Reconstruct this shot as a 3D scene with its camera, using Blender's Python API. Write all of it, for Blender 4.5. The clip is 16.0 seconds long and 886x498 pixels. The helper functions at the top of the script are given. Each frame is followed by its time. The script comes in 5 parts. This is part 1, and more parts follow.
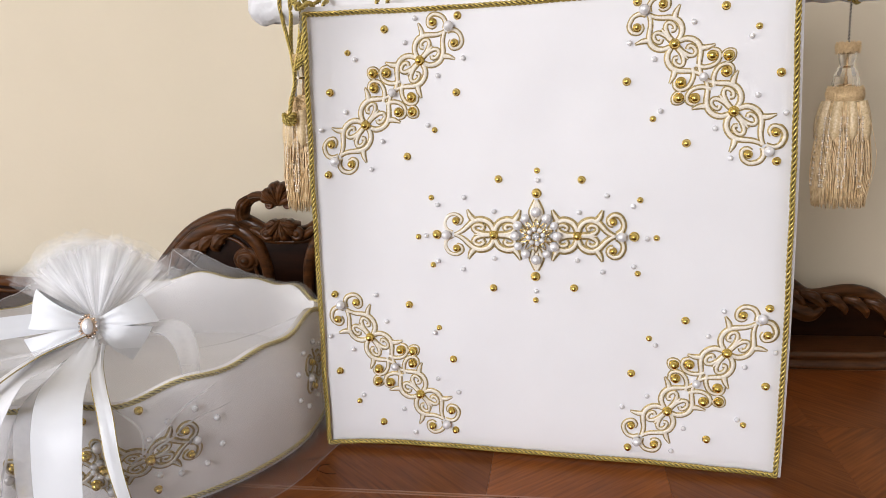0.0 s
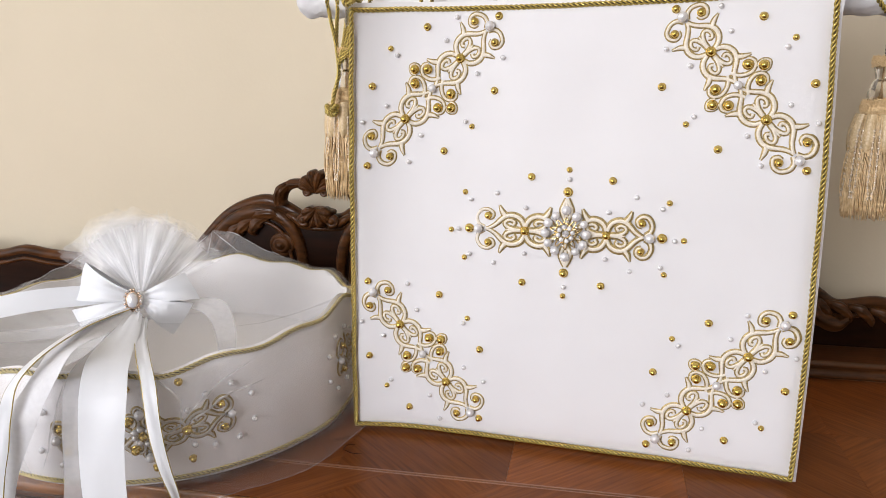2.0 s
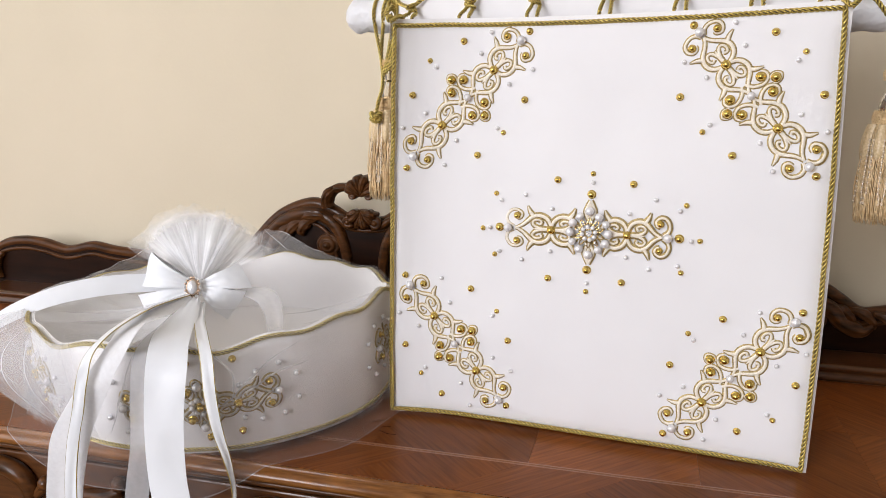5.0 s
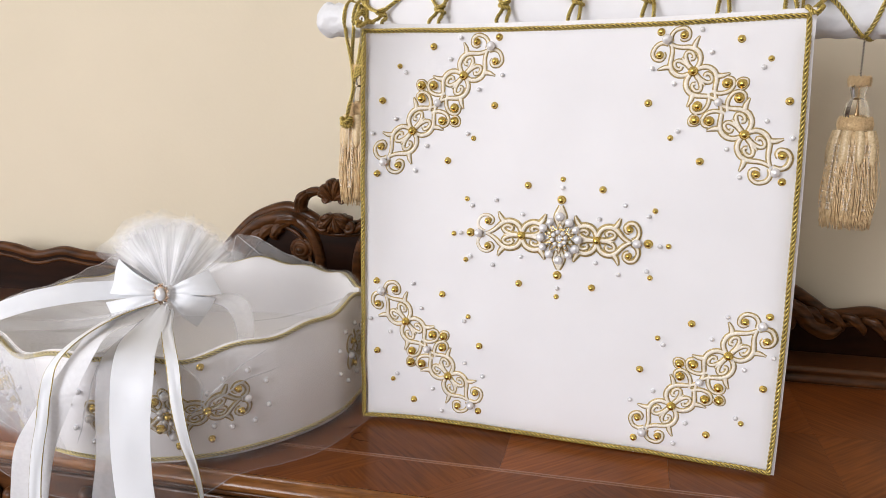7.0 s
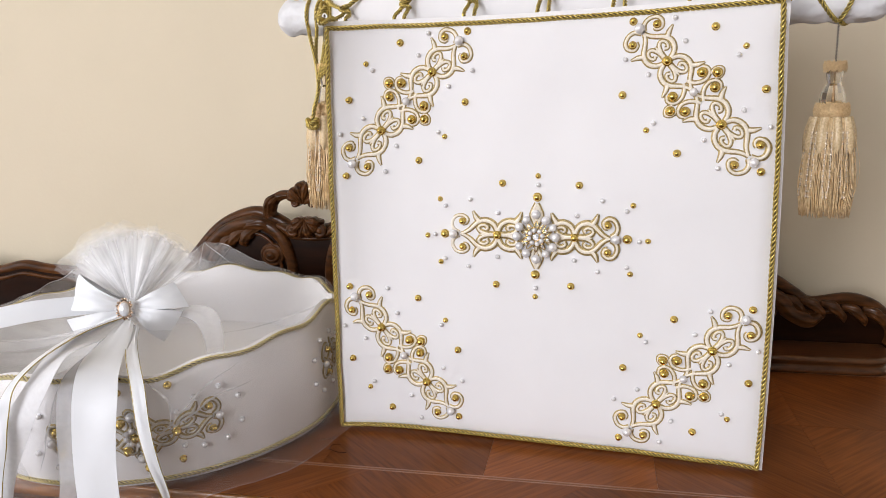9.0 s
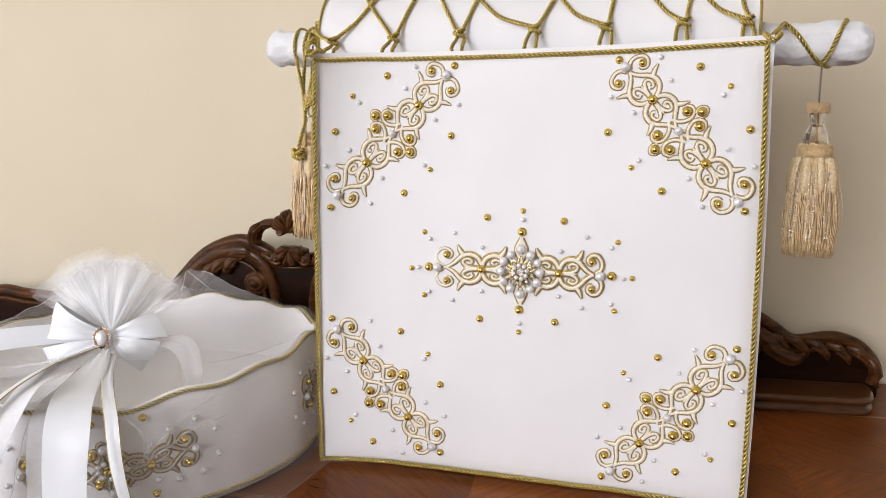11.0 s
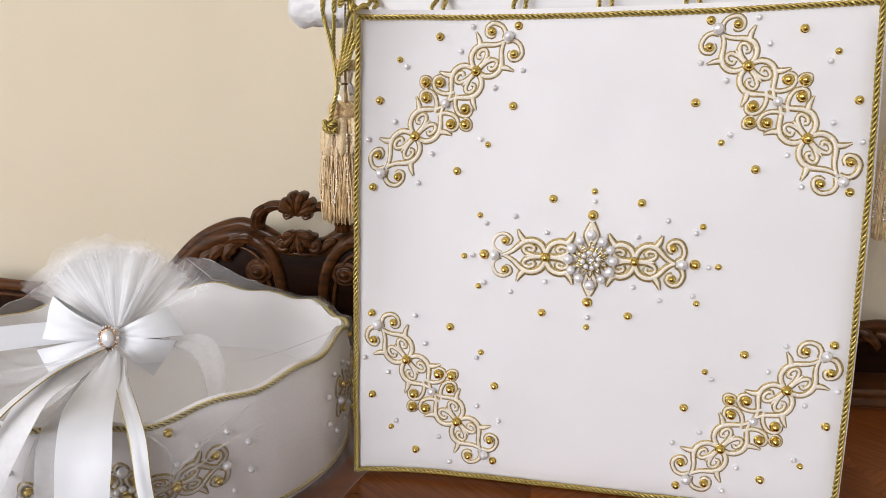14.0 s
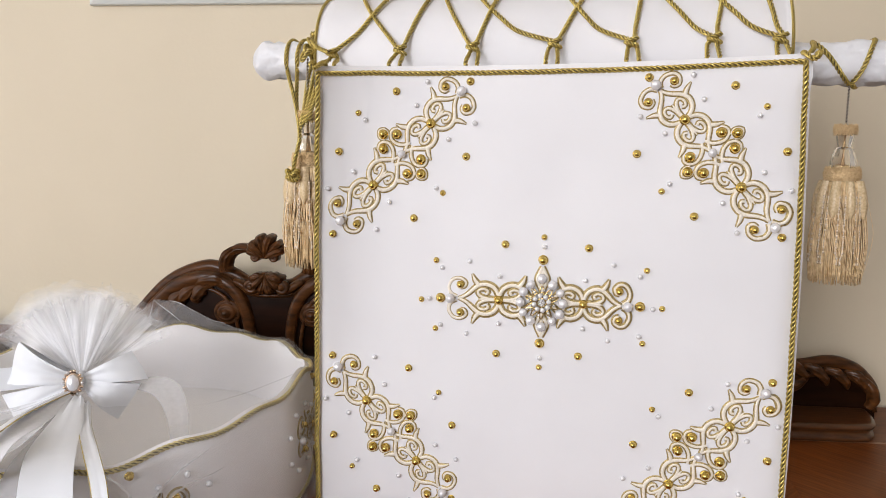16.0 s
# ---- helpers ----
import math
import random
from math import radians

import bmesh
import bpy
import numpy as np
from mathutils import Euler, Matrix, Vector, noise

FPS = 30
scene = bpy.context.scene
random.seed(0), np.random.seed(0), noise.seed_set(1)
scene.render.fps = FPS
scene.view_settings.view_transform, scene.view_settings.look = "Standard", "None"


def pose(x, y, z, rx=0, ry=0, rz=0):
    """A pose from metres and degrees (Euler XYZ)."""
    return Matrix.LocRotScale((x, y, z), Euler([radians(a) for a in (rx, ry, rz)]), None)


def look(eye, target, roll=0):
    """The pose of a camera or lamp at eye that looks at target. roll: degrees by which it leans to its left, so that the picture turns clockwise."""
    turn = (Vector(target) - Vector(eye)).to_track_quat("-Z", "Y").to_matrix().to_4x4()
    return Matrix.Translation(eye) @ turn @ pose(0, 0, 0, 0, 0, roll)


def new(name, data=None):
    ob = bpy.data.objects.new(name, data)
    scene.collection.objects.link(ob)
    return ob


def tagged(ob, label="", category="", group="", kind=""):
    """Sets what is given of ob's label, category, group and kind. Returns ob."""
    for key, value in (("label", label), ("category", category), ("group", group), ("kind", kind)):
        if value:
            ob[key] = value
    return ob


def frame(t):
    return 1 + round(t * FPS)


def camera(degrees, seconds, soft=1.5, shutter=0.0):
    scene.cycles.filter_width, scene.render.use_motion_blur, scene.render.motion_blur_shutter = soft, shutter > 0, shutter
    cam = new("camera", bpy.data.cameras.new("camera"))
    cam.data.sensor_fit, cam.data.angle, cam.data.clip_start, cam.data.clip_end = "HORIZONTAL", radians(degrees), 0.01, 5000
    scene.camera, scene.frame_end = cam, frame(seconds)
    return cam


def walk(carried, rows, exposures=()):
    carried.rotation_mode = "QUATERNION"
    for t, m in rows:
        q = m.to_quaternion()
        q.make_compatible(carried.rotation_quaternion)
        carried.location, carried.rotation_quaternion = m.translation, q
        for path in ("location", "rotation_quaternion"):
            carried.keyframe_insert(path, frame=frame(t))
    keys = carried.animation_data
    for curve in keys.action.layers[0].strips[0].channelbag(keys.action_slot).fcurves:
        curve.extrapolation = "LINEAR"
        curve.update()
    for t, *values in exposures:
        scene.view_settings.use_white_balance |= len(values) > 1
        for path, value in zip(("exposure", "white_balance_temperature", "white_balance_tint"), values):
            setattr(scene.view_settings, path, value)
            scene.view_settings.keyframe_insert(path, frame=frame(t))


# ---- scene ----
cam = camera(60.29, 16.0, soft=0.6)
PATH = [
    (0, (0.2211, -0.6988, 1.2086), (0.0688, 0.2689, 1.0074), -1.93),
    (0.5, (0.2215, -0.6930, 1.2059), (0.0690, 0.2740, 1.0022), -1.44),
    (1, (0.2220, -0.6970, 1.2049), (0.0625, 0.2688, 1.0002), -0.75),
    (1.5, (0.2133, -0.7100, 1.2201), (0.0402, 0.2539, 1.0176), -0.10),
    (2, (0.2221, -0.7210, 1.2113), (0.0329, 0.2387, 1.0034), 0.28),
    (2.5, (0.2395, -0.7419, 1.2208), (0.0399, 0.2155, 1.0124), 0.41),
    (3, (0.2542, -0.7648, 1.2132), (0.0446, 0.1902, 1.0035), 0.45),
    (3.5, (0.2594, -0.7828, 1.2139), (0.0302, 0.1685, 1.0077), 0.40),
    (4, (0.2508, -0.7805, 1.2063), (0.0046, 0.1674, 1.0038), 0.50),
    (4.2, (0.2479, -0.7776, 1.2031), (-0.0028, 0.1700, 1.0051), 0.54),
    (6.5, (0.2529, -0.7792, 1.2114), (0.0199, 0.1751, 1.0247), 0.96),
    (7, (0.2571, -0.7730, 1.2111), (0.0333, 0.1830, 1.0216), 0.75),
    (7.5, (0.2602, -0.7659, 1.2126), (0.0473, 0.1917, 1.0190), 0.28),
    (8, (0.2553, -0.7601, 1.2116), (0.0487, 0.1986, 1.0162), -0.31),
    (8.5, (0.2543, -0.7524, 1.2124), (0.0551, 0.2074, 1.0147), -0.86),
    (10.8, (0.2484, -0.7438, 1.2154), (0.0764, 0.2275, 1.0512), 0.06),
    (11, (0.2560, -0.7423, 1.2177), (0.0778, 0.2286, 1.0581), 0.20),
    (11.5, (0.2576, -0.7404, 1.2336), (0.0813, 0.2337, 1.0921), 0.28),
    (12, (0.2509, -0.7459, 1.2317), (0.0755, 0.2296, 1.0985), 0.23),
    (12.5, (0.2361, -0.7167, 1.2156), (0.0723, 0.2603, 1.0789), 0.26),
    (13, (0.1867, -0.6756, 1.2184), (0.0346, 0.3019, 1.0721), 0.35),
    (13.5, (0.1709, -0.6613, 1.2038), (0.0470, 0.3170, 1.0379), 0.59),
    (14, (0.1529, -0.6718, 1.2056), (0.0320, 0.3041, 1.0242), 0.65),
    (14.5, (0.1611, -0.6805, 1.2037), (0.0542, 0.2964, 1.0184), 0.81),
    (15, (0.1800, -0.6888, 1.2130), (0.0824, 0.2915, 1.0411), 0.84),
    (15.5, (0.1775, -0.6913, 1.2190), (0.0815, 0.2923, 1.0660), 0.76),
    (16, (0.1757, -0.6951, 1.2198), (0.0804, 0.2908, 1.0823), 0.55),
]
walk(cam, [(t, look(eye, target, roll)) for t, eye, target, roll in PATH],
     ((0, -0.02), (4, 0.0), (11, -0.02), (12.5, -0.09), (16, -0.09)))

TOP = 0.86          # height of the sideboard's top
WALL_Y = 0.40       # face of the wall behind it

# ---- world and light ----
world = bpy.data.worlds.new("sky")
scene.world = world
world.use_nodes = True
wn = world.node_tree
sky = wn.nodes.new("ShaderNodeTexSky")
sky.sky_type, sky.sun_disc = "NISHITA", False
sky.sun_elevation, sky.sun_rotation = radians(38), radians(250)
wn.links.new(sky.outputs["Color"], wn.nodes["Background"].inputs["Color"])
wn.nodes["Background"].inputs["Strength"].default_value = 0.1


def window_light(name, eye, target, wide, high, watts, colour):
    lamp = bpy.data.lights.new(name, "AREA")
    lamp.shape, lamp.size, lamp.size_y, lamp.energy, lamp.color = "RECTANGLE", wide, high, watts, colour
    ob = new(name, lamp)
    ob.matrix_world = look(eye, target)
    return ob


window_light("window_light_side", (-2.14, -0.95, 1.62), (0.0, -0.75, 1.25), 1.5, 1.4, 10, (0.955, 0.95, 1.0))
window_light("window_light_rear", (-1.10, -3.34, 1.84), (0.0, 0.0, 0.95), 1.6, 1.5, 99, (0.955, 0.95, 1.0))


# ---- materials ----
def nodes(name):
    m = bpy.data.materials.new(name)
    m.use_nodes = True
    t = m.node_tree
    return m, t, t.nodes["Principled BSDF"]


def tex(t, kind, scale, detail=4.0, stretch=None, rot=None, coord="Object"):
    co = t.nodes.new("ShaderNodeTexCoord")
    mp = t.nodes.new("ShaderNodeMapping")
    if stretch:
        mp.vector_type = "TEXTURE"
        mp.inputs["Scale"].default_value = [1 / a for a in stretch]
    if rot:
        mp.inputs["Rotation"].default_value = [radians(a) for a in rot]
    t.links.new(co.outputs[coord], mp.inputs["Vector"])
    n = t.nodes.new(kind)
    n.inputs["Scale"].default_value = scale
    if "Detail" in n.inputs:
        n.inputs["Detail"].default_value = detail
    t.links.new(mp.outputs["Vector"], n.inputs["Vector"])
    return n


def ramp(t, source, stops):
    r = t.nodes.new("ShaderNodeValToRGB")
    e = r.color_ramp.elements
    while len(e) < len(stops):
        e.new(0.5)
    for el, (p, c) in zip(e, stops):
        el.position, el.color = p, (*c, 1)
    t.links.new(source, r.inputs["Fac"])
    return r


def bump(t, p, source, strength, distance=0.001, after=None):
    b = t.nodes.new("ShaderNodeBump")
    b.inputs["Strength"].default_value, b.inputs["Distance"].default_value = strength, distance
    t.links.new(source, b.inputs["Height"])
    if after:
        t.links.new(after.outputs["Normal"], b.inputs["Normal"])
    t.links.new(b.outputs["Normal"], p.inputs["Normal"])
    return b


def paint(name, dark, light, scale=6.0, rough=0.6, fine=180.0, relief=0.15):
    m, t, p = nodes(name)
    big = tex(t, "ShaderNodeTexNoise", scale)
    t.links.new(ramp(t, big.outputs["Fac"], [(0.3, dark), (0.7, light)]).outputs["Color"], p.inputs["Base Color"])
    p.inputs["Roughness"].default_value = rough
    small = tex(t, "ShaderNodeTexNoise", fine, 6)
    bump(t, p, small.outputs["Fac"], relief)
    return m


def cloth(name, dark, light, rough=0.55, sheen=0.3, weave=1400.0, relief=0.25, crease=14.0, creased=0.3, gloss=0.3):
    m, t, p = nodes(name)
    big = tex(t, "ShaderNodeTexNoise", 9.0, 3)
    t.links.new(ramp(t, big.outputs["Fac"], [(0.3, dark), (0.7, light)]).outputs["Color"], p.inputs["Base Color"])
    p.inputs["Roughness"].default_value, p.inputs["Sheen Weight"].default_value = rough, sheen
    p.inputs["Specular IOR Level"].default_value = gloss
    fold = tex(t, "ShaderNodeTexNoise", crease, 2)
    one = bump(t, p, fold.outputs["Fac"], creased, 0.004)
    thread = tex(t, "ShaderNodeTexNoise", weave, 2)
    bump(t, p, thread.outputs["Fac"], relief, 0.0003, one)
    return m


def wood(name, dark, light, rot=(0, 0, 0), rough=0.28, coat=0.5, scale=5.0, gloss=0.32, clouds=0.55, along=2.5, vary=0.0):
    m, t, p = nodes(name)
    grain = tex(t, "ShaderNodeTexNoise", scale, 6, (along, 16, 16), rot)
    cloud = tex(t, "ShaderNodeTexNoise", 7.0, 3)
    mix = t.nodes.new("ShaderNodeMix")
    mix.data_type = "RGBA"
    mix.blend_type = "MULTIPLY"
    mix.inputs["Factor"].default_value = clouds
    mid = tuple((a + b) / 2 for a, b in zip(dark, light))
    r = ramp(t, grain.outputs["Fac"], [(0.22, dark), (0.5, mid), (0.82, light)])
    r2 = ramp(t, cloud.outputs["Fac"], [(0.3, (0.45, 0.42, 0.4)), (0.7, (1, 1, 1))])
    t.links.new(r.outputs["Color"], mix.inputs["A"])
    t.links.new(r2.outputs["Color"], mix.inputs["B"])
    shade = mix.outputs["Result"]
    if vary:
        own = ramp(t, t.nodes.new("ShaderNodeObjectInfo").outputs["Random"], [(0.0, (1 - vary,) * 3), (1.0, (1, 1, 1))])
        tone = t.nodes.new("ShaderNodeMix")
        tone.data_type, tone.blend_type = "RGBA", "MULTIPLY"
        tone.inputs["Factor"].default_value = 1.0
        t.links.new(shade, tone.inputs["A"])
        t.links.new(own.outputs["Color"], tone.inputs["B"])
        shade = tone.outputs["Result"]
    t.links.new(shade, p.inputs["Base Color"])
    p.inputs["Roughness"].default_value = rough
    p.inputs["Specular IOR Level"].default_value = gloss
    p.inputs["Coat Weight"].default_value, p.inputs["Coat Roughness"].default_value = coat, 0.15
    bump(t, p, grain.outputs["Fac"], 0.12, 0.0006)
    return m


def metal(name, dark, light, rough=0.2, scale=60.0):
    m, t, p = nodes(name)
    n = tex(t, "ShaderNodeTexNoise", scale, 3)
    t.links.new(ramp(t, n.outputs["Fac"], [(0.3, dark), (0.7, light)]).outputs["Color"], p.inputs["Base Color"])
    p.inputs["Metallic"].default_value, p.inputs["Roughness"].default_value = 1.0, rough
    return m


def thread(name, dark, light, metallic=0.3, rough=0.42, scale=900.0, relief=0.4):
    m, t, p = nodes(name)
    n = tex(t, "ShaderNodeTexNoise", scale, 3)
    t.links.new(ramp(t, n.outputs["Fac"], [(0.3, dark), (0.7, light)]).outputs["Color"], p.inputs["Base Color"])
    p.inputs["Metallic"].default_value, p.inputs["Roughness"].default_value = metallic, rough
    bump(t, p, n.outputs["Fac"], relief, 0.0004)
    return m


def sheer(name, colour, cover, mesh=260.0):
    """Net or organza: fine threads that scatter light both ways, with clear holes between them."""
    m, t, p = nodes(name)
    t.nodes.remove(p)
    one, two, clear = (t.nodes.new(f"ShaderNodeBsdf{k}") for k in ("Diffuse", "Translucent", "Transparent"))
    for n in (one, two):
        n.inputs["Color"].default_value = (*colour, 1)
    cloth_mix, hole_mix = t.nodes.new("ShaderNodeMixShader"), t.nodes.new("ShaderNodeMixShader")
    cloth_mix.inputs["Fac"].default_value = 0.25
    t.links.new(one.outputs["BSDF"], cloth_mix.inputs[1])
    t.links.new(two.outputs["BSDF"], cloth_mix.inputs[2])
    n = tex(t, "ShaderNodeTexNoise", mesh, 2)
    r = ramp(t, n.outputs["Fac"], [(0.3, (cover * 0.96,) * 3), (0.7, (cover * 1.04,) * 3)])
    t.links.new(r.outputs["Color"], hole_mix.inputs["Fac"])
    t.links.new(clear.outputs["BSDF"], hole_mix.inputs[1])
    t.links.new(cloth_mix.outputs["Shader"], hole_mix.inputs[2])
    t.links.new(hole_mix.outputs["Shader"], t.nodes["Material Output"].inputs["Surface"])
    return m


def gathered(name, colour, cover):
    """Net gathered at its origin: denser in the radial folds, thinning out towards the frayed edge."""
    m = sheer(name, colour, cover)
    t = m.node_tree

    def calc(op, a, b=None):
        n = t.nodes.new("ShaderNodeMath")
        n.operation = op
        for slot, value in zip(n.inputs, (a, b)):
            if isinstance(value, (int, float)):
                slot.default_value = value
            elif value is not None:
                t.links.new(value, slot)
        return n.outputs["Value"]

    split = t.nodes.new("ShaderNodeSeparateXYZ")
    t.links.new(t.nodes.new("ShaderNodeTexCoord").outputs["Object"], split.inputs["Vector"])
    x, y, z = (split.outputs[k] for k in "XYZ")
    far = calc("SQRT", calc("ADD", calc("MULTIPLY", x, x), calc("MULTIPLY", z, z)))
    turn = calc("ARCTAN2", x, z)
    where = t.nodes.new("ShaderNodeCombineXYZ")
    for slot, value in zip(where.inputs, (calc("MULTIPLY", turn, 16.0), calc("MULTIPLY", far, 14.0), calc("MULTIPLY", y, 140.0))):
        t.links.new(value, slot)
    fold = t.nodes.new("ShaderNodeTexNoise")
    fold.inputs["Scale"].default_value, fold.inputs["Detail"].default_value = 1.0, 4.0
    t.links.new(where.outputs["Vector"], fold.inputs["Vector"])
    dense = calc("MULTIPLY", calc("ADD", fold.outputs["Fac"], 0.28), cover * 1.30)
    thin = t.nodes.new("ShaderNodeMapRange")
    for key, value in (("From Min", 0.048), ("From Max", 0.085), ("To Min", 1.0), ("To Max", 0.24)):
        thin.inputs[key].default_value = value
    t.links.new(far, thin.inputs["Value"])
    hole = next(n for n in t.nodes if n.type == "MIX_SHADER" and n.inputs["Fac"].is_linked)
    t.links.new(calc("MULTIPLY", dense, thin.outputs["Result"]), hole.inputs["Fac"])
    return m


WALL = paint("wall_paint", (0.66, 0.575, 0.43), (0.71, 0.62, 0.47), 2.5, 0.75, 160, 0.2)
ROOM = paint("room_paint", (0.52, 0.49, 0.44), (0.58, 0.55, 0.50), 2.0, 0.8, 120, 0.2)
CEILING = paint("ceiling_paint", (0.78, 0.77, 0.75), (0.83, 0.82, 0.80), 2.0, 0.8, 120, 0.1)
FLOOR = wood("floor_wood", (0.08, 0.04, 0.018), (0.16, 0.085, 0.04), (0, 0, 90), 0.4, 0.2)
FRAME_WHITE = paint("frame_enamel", (0.70, 0.72, 0.69), (0.78, 0.80, 0.77), 12, 0.35, 200, 0.05)
FRAME_PANEL = paint("frame_panel", (0.66, 0.69, 0.65), (0.72, 0.75, 0.71), 6, 0.4, 200, 0.05)
WALNUT = wood("walnut_varnish", (0.006, 0.0018, 0.0006), (0.030, 0.0092, 0.0031), rough=0.32, coat=0.05, gloss=0.15)
VENEER_A = wood("veneer_one_way", (0.170, 0.046, 0.0098), (0.375, 0.117, 0.0270), (0, 0, 45), 0.31, 0.03, 20.0, 0.10, 0.6, 0.9, 0.40)
VENEER_B = wood("veneer_other_way", (0.150, 0.040, 0.0086), (0.338, 0.104, 0.0236), (0, 0, -45), 0.31, 0.03, 20.0, 0.10, 0.6, 0.9, 0.40)
VENEER_EDGE = wood("veneer_border", (0.090, 0.0247, 0.0068), (0.235, 0.076, 0.0225), (0, 0, 0), 0.32, 0.07, 26.0, 0.16, 0.35, 0.9)
INLAY = wood("inlay_strip", (0.24, 0.095, 0.045), (0.36, 0.155, 0.075))
MOULDING = wood("moulding_varnish", (0.098, 0.033, 0.0065), (0.35, 0.138, 0.033), (0, 0, 0), 0.24, 0.25, 18.0)
STEP = wood("step_varnish", (0.036, 0.0120, 0.0037), (0.140, 0.052, 0.0165), (0, 0, 0), 0.28, 0.25, 14.0)
CARVED = wood("carved_walnut", (0.005, 0.0016, 0.0005), (0.165, 0.060, 0.0165), (0, 0, 0), 0.29, 0.08, 9, 0.20)
SATIN = cloth("white_satin", (0.766, 0.752, 0.764), (0.806, 0.793, 0.804), 0.5, 0.2, creased=0.12, crease=8)
BASKET_SATIN = cloth("padded_white_satin", (0.84, 0.825, 0.832), (0.88, 0.866, 0.872), 0.45, 0.3, creased=0.35, crease=11)
LINING = cloth("lining_satin", (0.755, 0.738, 0.738), (0.805, 0.788, 0.788), 0.45, 0.3, creased=0.5, crease=13)
ROD_CLOTH = cloth("wrapped_white_satin", (0.74, 0.74, 0.76), (0.80, 0.80, 0.82), 0.42, 0.3, creased=1.0, crease=55)
RIBBON = cloth("white_ribbon_satin", (0.745, 0.760, 0.790), (0.795, 0.810, 0.840), 0.42, 0.15, 1600, 0.12, 34, 0.22, 0.26)
CORD = thread("gold_cord", (0.24, 0.165, 0.022), (0.92, 0.72, 0.22), 0.6, 0.24, 1100, 0.9)
CORD_PALE = thread("pale_gold_cord", (0.32, 0.245, 0.075), (0.82, 0.69, 0.31), 0.45, 0.33, 1100, 0.8)
GOLD_THREAD = thread("gold_outline_thread", (0.070, 0.044, 0.013), (0.66, 0.50, 0.21), 0.35, 0.4, 1000, 1.0)
# near-black colour standing in for the shade between a cord's strands
CORD_GROOVE_SHADE = thread("cord_groove_shade", (0.006, 0.004, 0.001), (0.018, 0.010, 0.003), 0.0, 0.8)
CREAM_THREAD = thread("cream_stitching", (0.74, 0.66, 0.54), (0.90, 0.84, 0.74), 0.0, 0.45, 700, 1.0)
GREY_THREAD = thread("silver_grey_stitching", (0.50, 0.46, 0.41), (0.72, 0.68, 0.62), 0.0, 0.45, 700, 1.0)
GOLD = metal("gold_bead", (0.64, 0.45, 0.095), (0.78, 0.58, 0.17), 0.13)
BROOCH_GOLD = metal("filigree_gold", (0.50, 0.36, 0.13), (0.80, 0.64, 0.36), 0.22)
ROSE_GOLD = metal("brooch_gold", (0.60, 0.46, 0.36), (0.80, 0.66, 0.54), 0.25)
FRINGE = thread("fringe_silk", (0.64, 0.43, 0.20), (0.95, 0.74, 0.45), 0.0, 0.33, 220, 0.1)
TASSEL = thread("champagne_silk", (0.52, 0.37, 0.19), (0.78, 0.62, 0.39), 0.0, 0.38, 500, 0.8)
TASSEL_CORE = thread("tassel_core", (0.34, 0.22, 0.11), (0.50, 0.34, 0.18), 0.0, 0.7, 400)
TASSEL_DARK = thread("champagne_chenille", (0.66, 0.46, 0.23), (0.90, 0.70, 0.42), 0.0, 0.8, 500, 1.0)
TASSEL_GREY = thread("grey_silk_cord", (0.30, 0.25, 0.19), (0.55, 0.48, 0.38), 0.0, 0.5, 700)
TULLE = sheer("white_tulle", (0.93, 0.93, 0.95), 0.115)
TULLE_HEM = sheer("hem_tulle", (0.93, 0.93, 0.95), 0.068)
TULLE_PUFF = sheer("loose_tulle", (0.94, 0.94, 0.96), 0.25)
TULLE_FULL = sheer("gathered_tulle", (0.94, 0.94, 0.96), 0.30)
TULLE_DRAPE = sheer("gathered_drape_tulle", (0.96, 0.96, 0.97), 0.52)
TULLE_FAN = gathered("pleated_tulle", (0.97, 0.97, 0.98), 0.54)
TULLE_FOLD = sheer("creased_tulle", (0.95, 0.95, 0.97), 0.50)
TASSEL_BEAD, _t, _p = nodes("tassel_bead")
_p.inputs["Base Color"].default_value = (0.80, 0.66, 0.50, 1)
_p.inputs["Roughness"].default_value, _p.inputs["Coat Weight"].default_value = 0.15, 1.0
ORGANZA = sheer("white_organza", (0.86, 0.86, 0.88), 0.30)
ORGANZA_FULL = sheer("white_sheer_ribbon", (0.92, 0.92, 0.94), 0.80)

PEARL, _t, _p = nodes("pearl")
_n = tex(_t, "ShaderNodeTexNoise", 90.0, 2)
_t.links.new(ramp(_t, _n.outputs["Fac"], [(0.3, (0.68, 0.70, 0.75)), (0.7, (0.82, 0.80, 0.80))]).outputs["Color"], _p.inputs["Base Color"])
_p.inputs["Roughness"].default_value, _p.inputs["Coat Weight"].default_value = 0.24, 1.0
_p.inputs["Coat Roughness"].default_value, _p.inputs["Metallic"].default_value = 0.05, 0.28
GEM, _t, _p = nodes("rhinestone")
_p.inputs["Base Color"].default_value = (0.9, 0.9, 0.92, 1)
_p.inputs["Metallic"].default_value, _p.inputs["Roughness"].default_value = 0.7, 0.08
CRYSTAL, _t, _p = nodes("crystal")
_p.inputs["Base Color"].default_value = (0.93, 0.90, 0.85, 1)
_p.inputs["Roughness"].default_value, _p.inputs["Transmission Weight"].default_value = 0.03, 1.0


# ---- mesh helpers ----
def link_mesh(name, data, material, parent=None, label=""):
    data.materials.clear()
    data.materials.append(material)
    ob = new(name, data)
    if parent:
        ob.parent = parent
    return tagged(ob, label)


def part(name, bm, material, parent=None, label="", smooth=True):
    data = bpy.data.meshes.new(name)
    bmesh.ops.recalc_face_normals(bm, faces=bm.faces)
    bm.to_mesh(data)
    bm.free()
    if smooth:
        data.polygons.foreach_set("use_smooth", [True] * len(data.polygons))
    return link_mesh(name, data, material, parent, label)


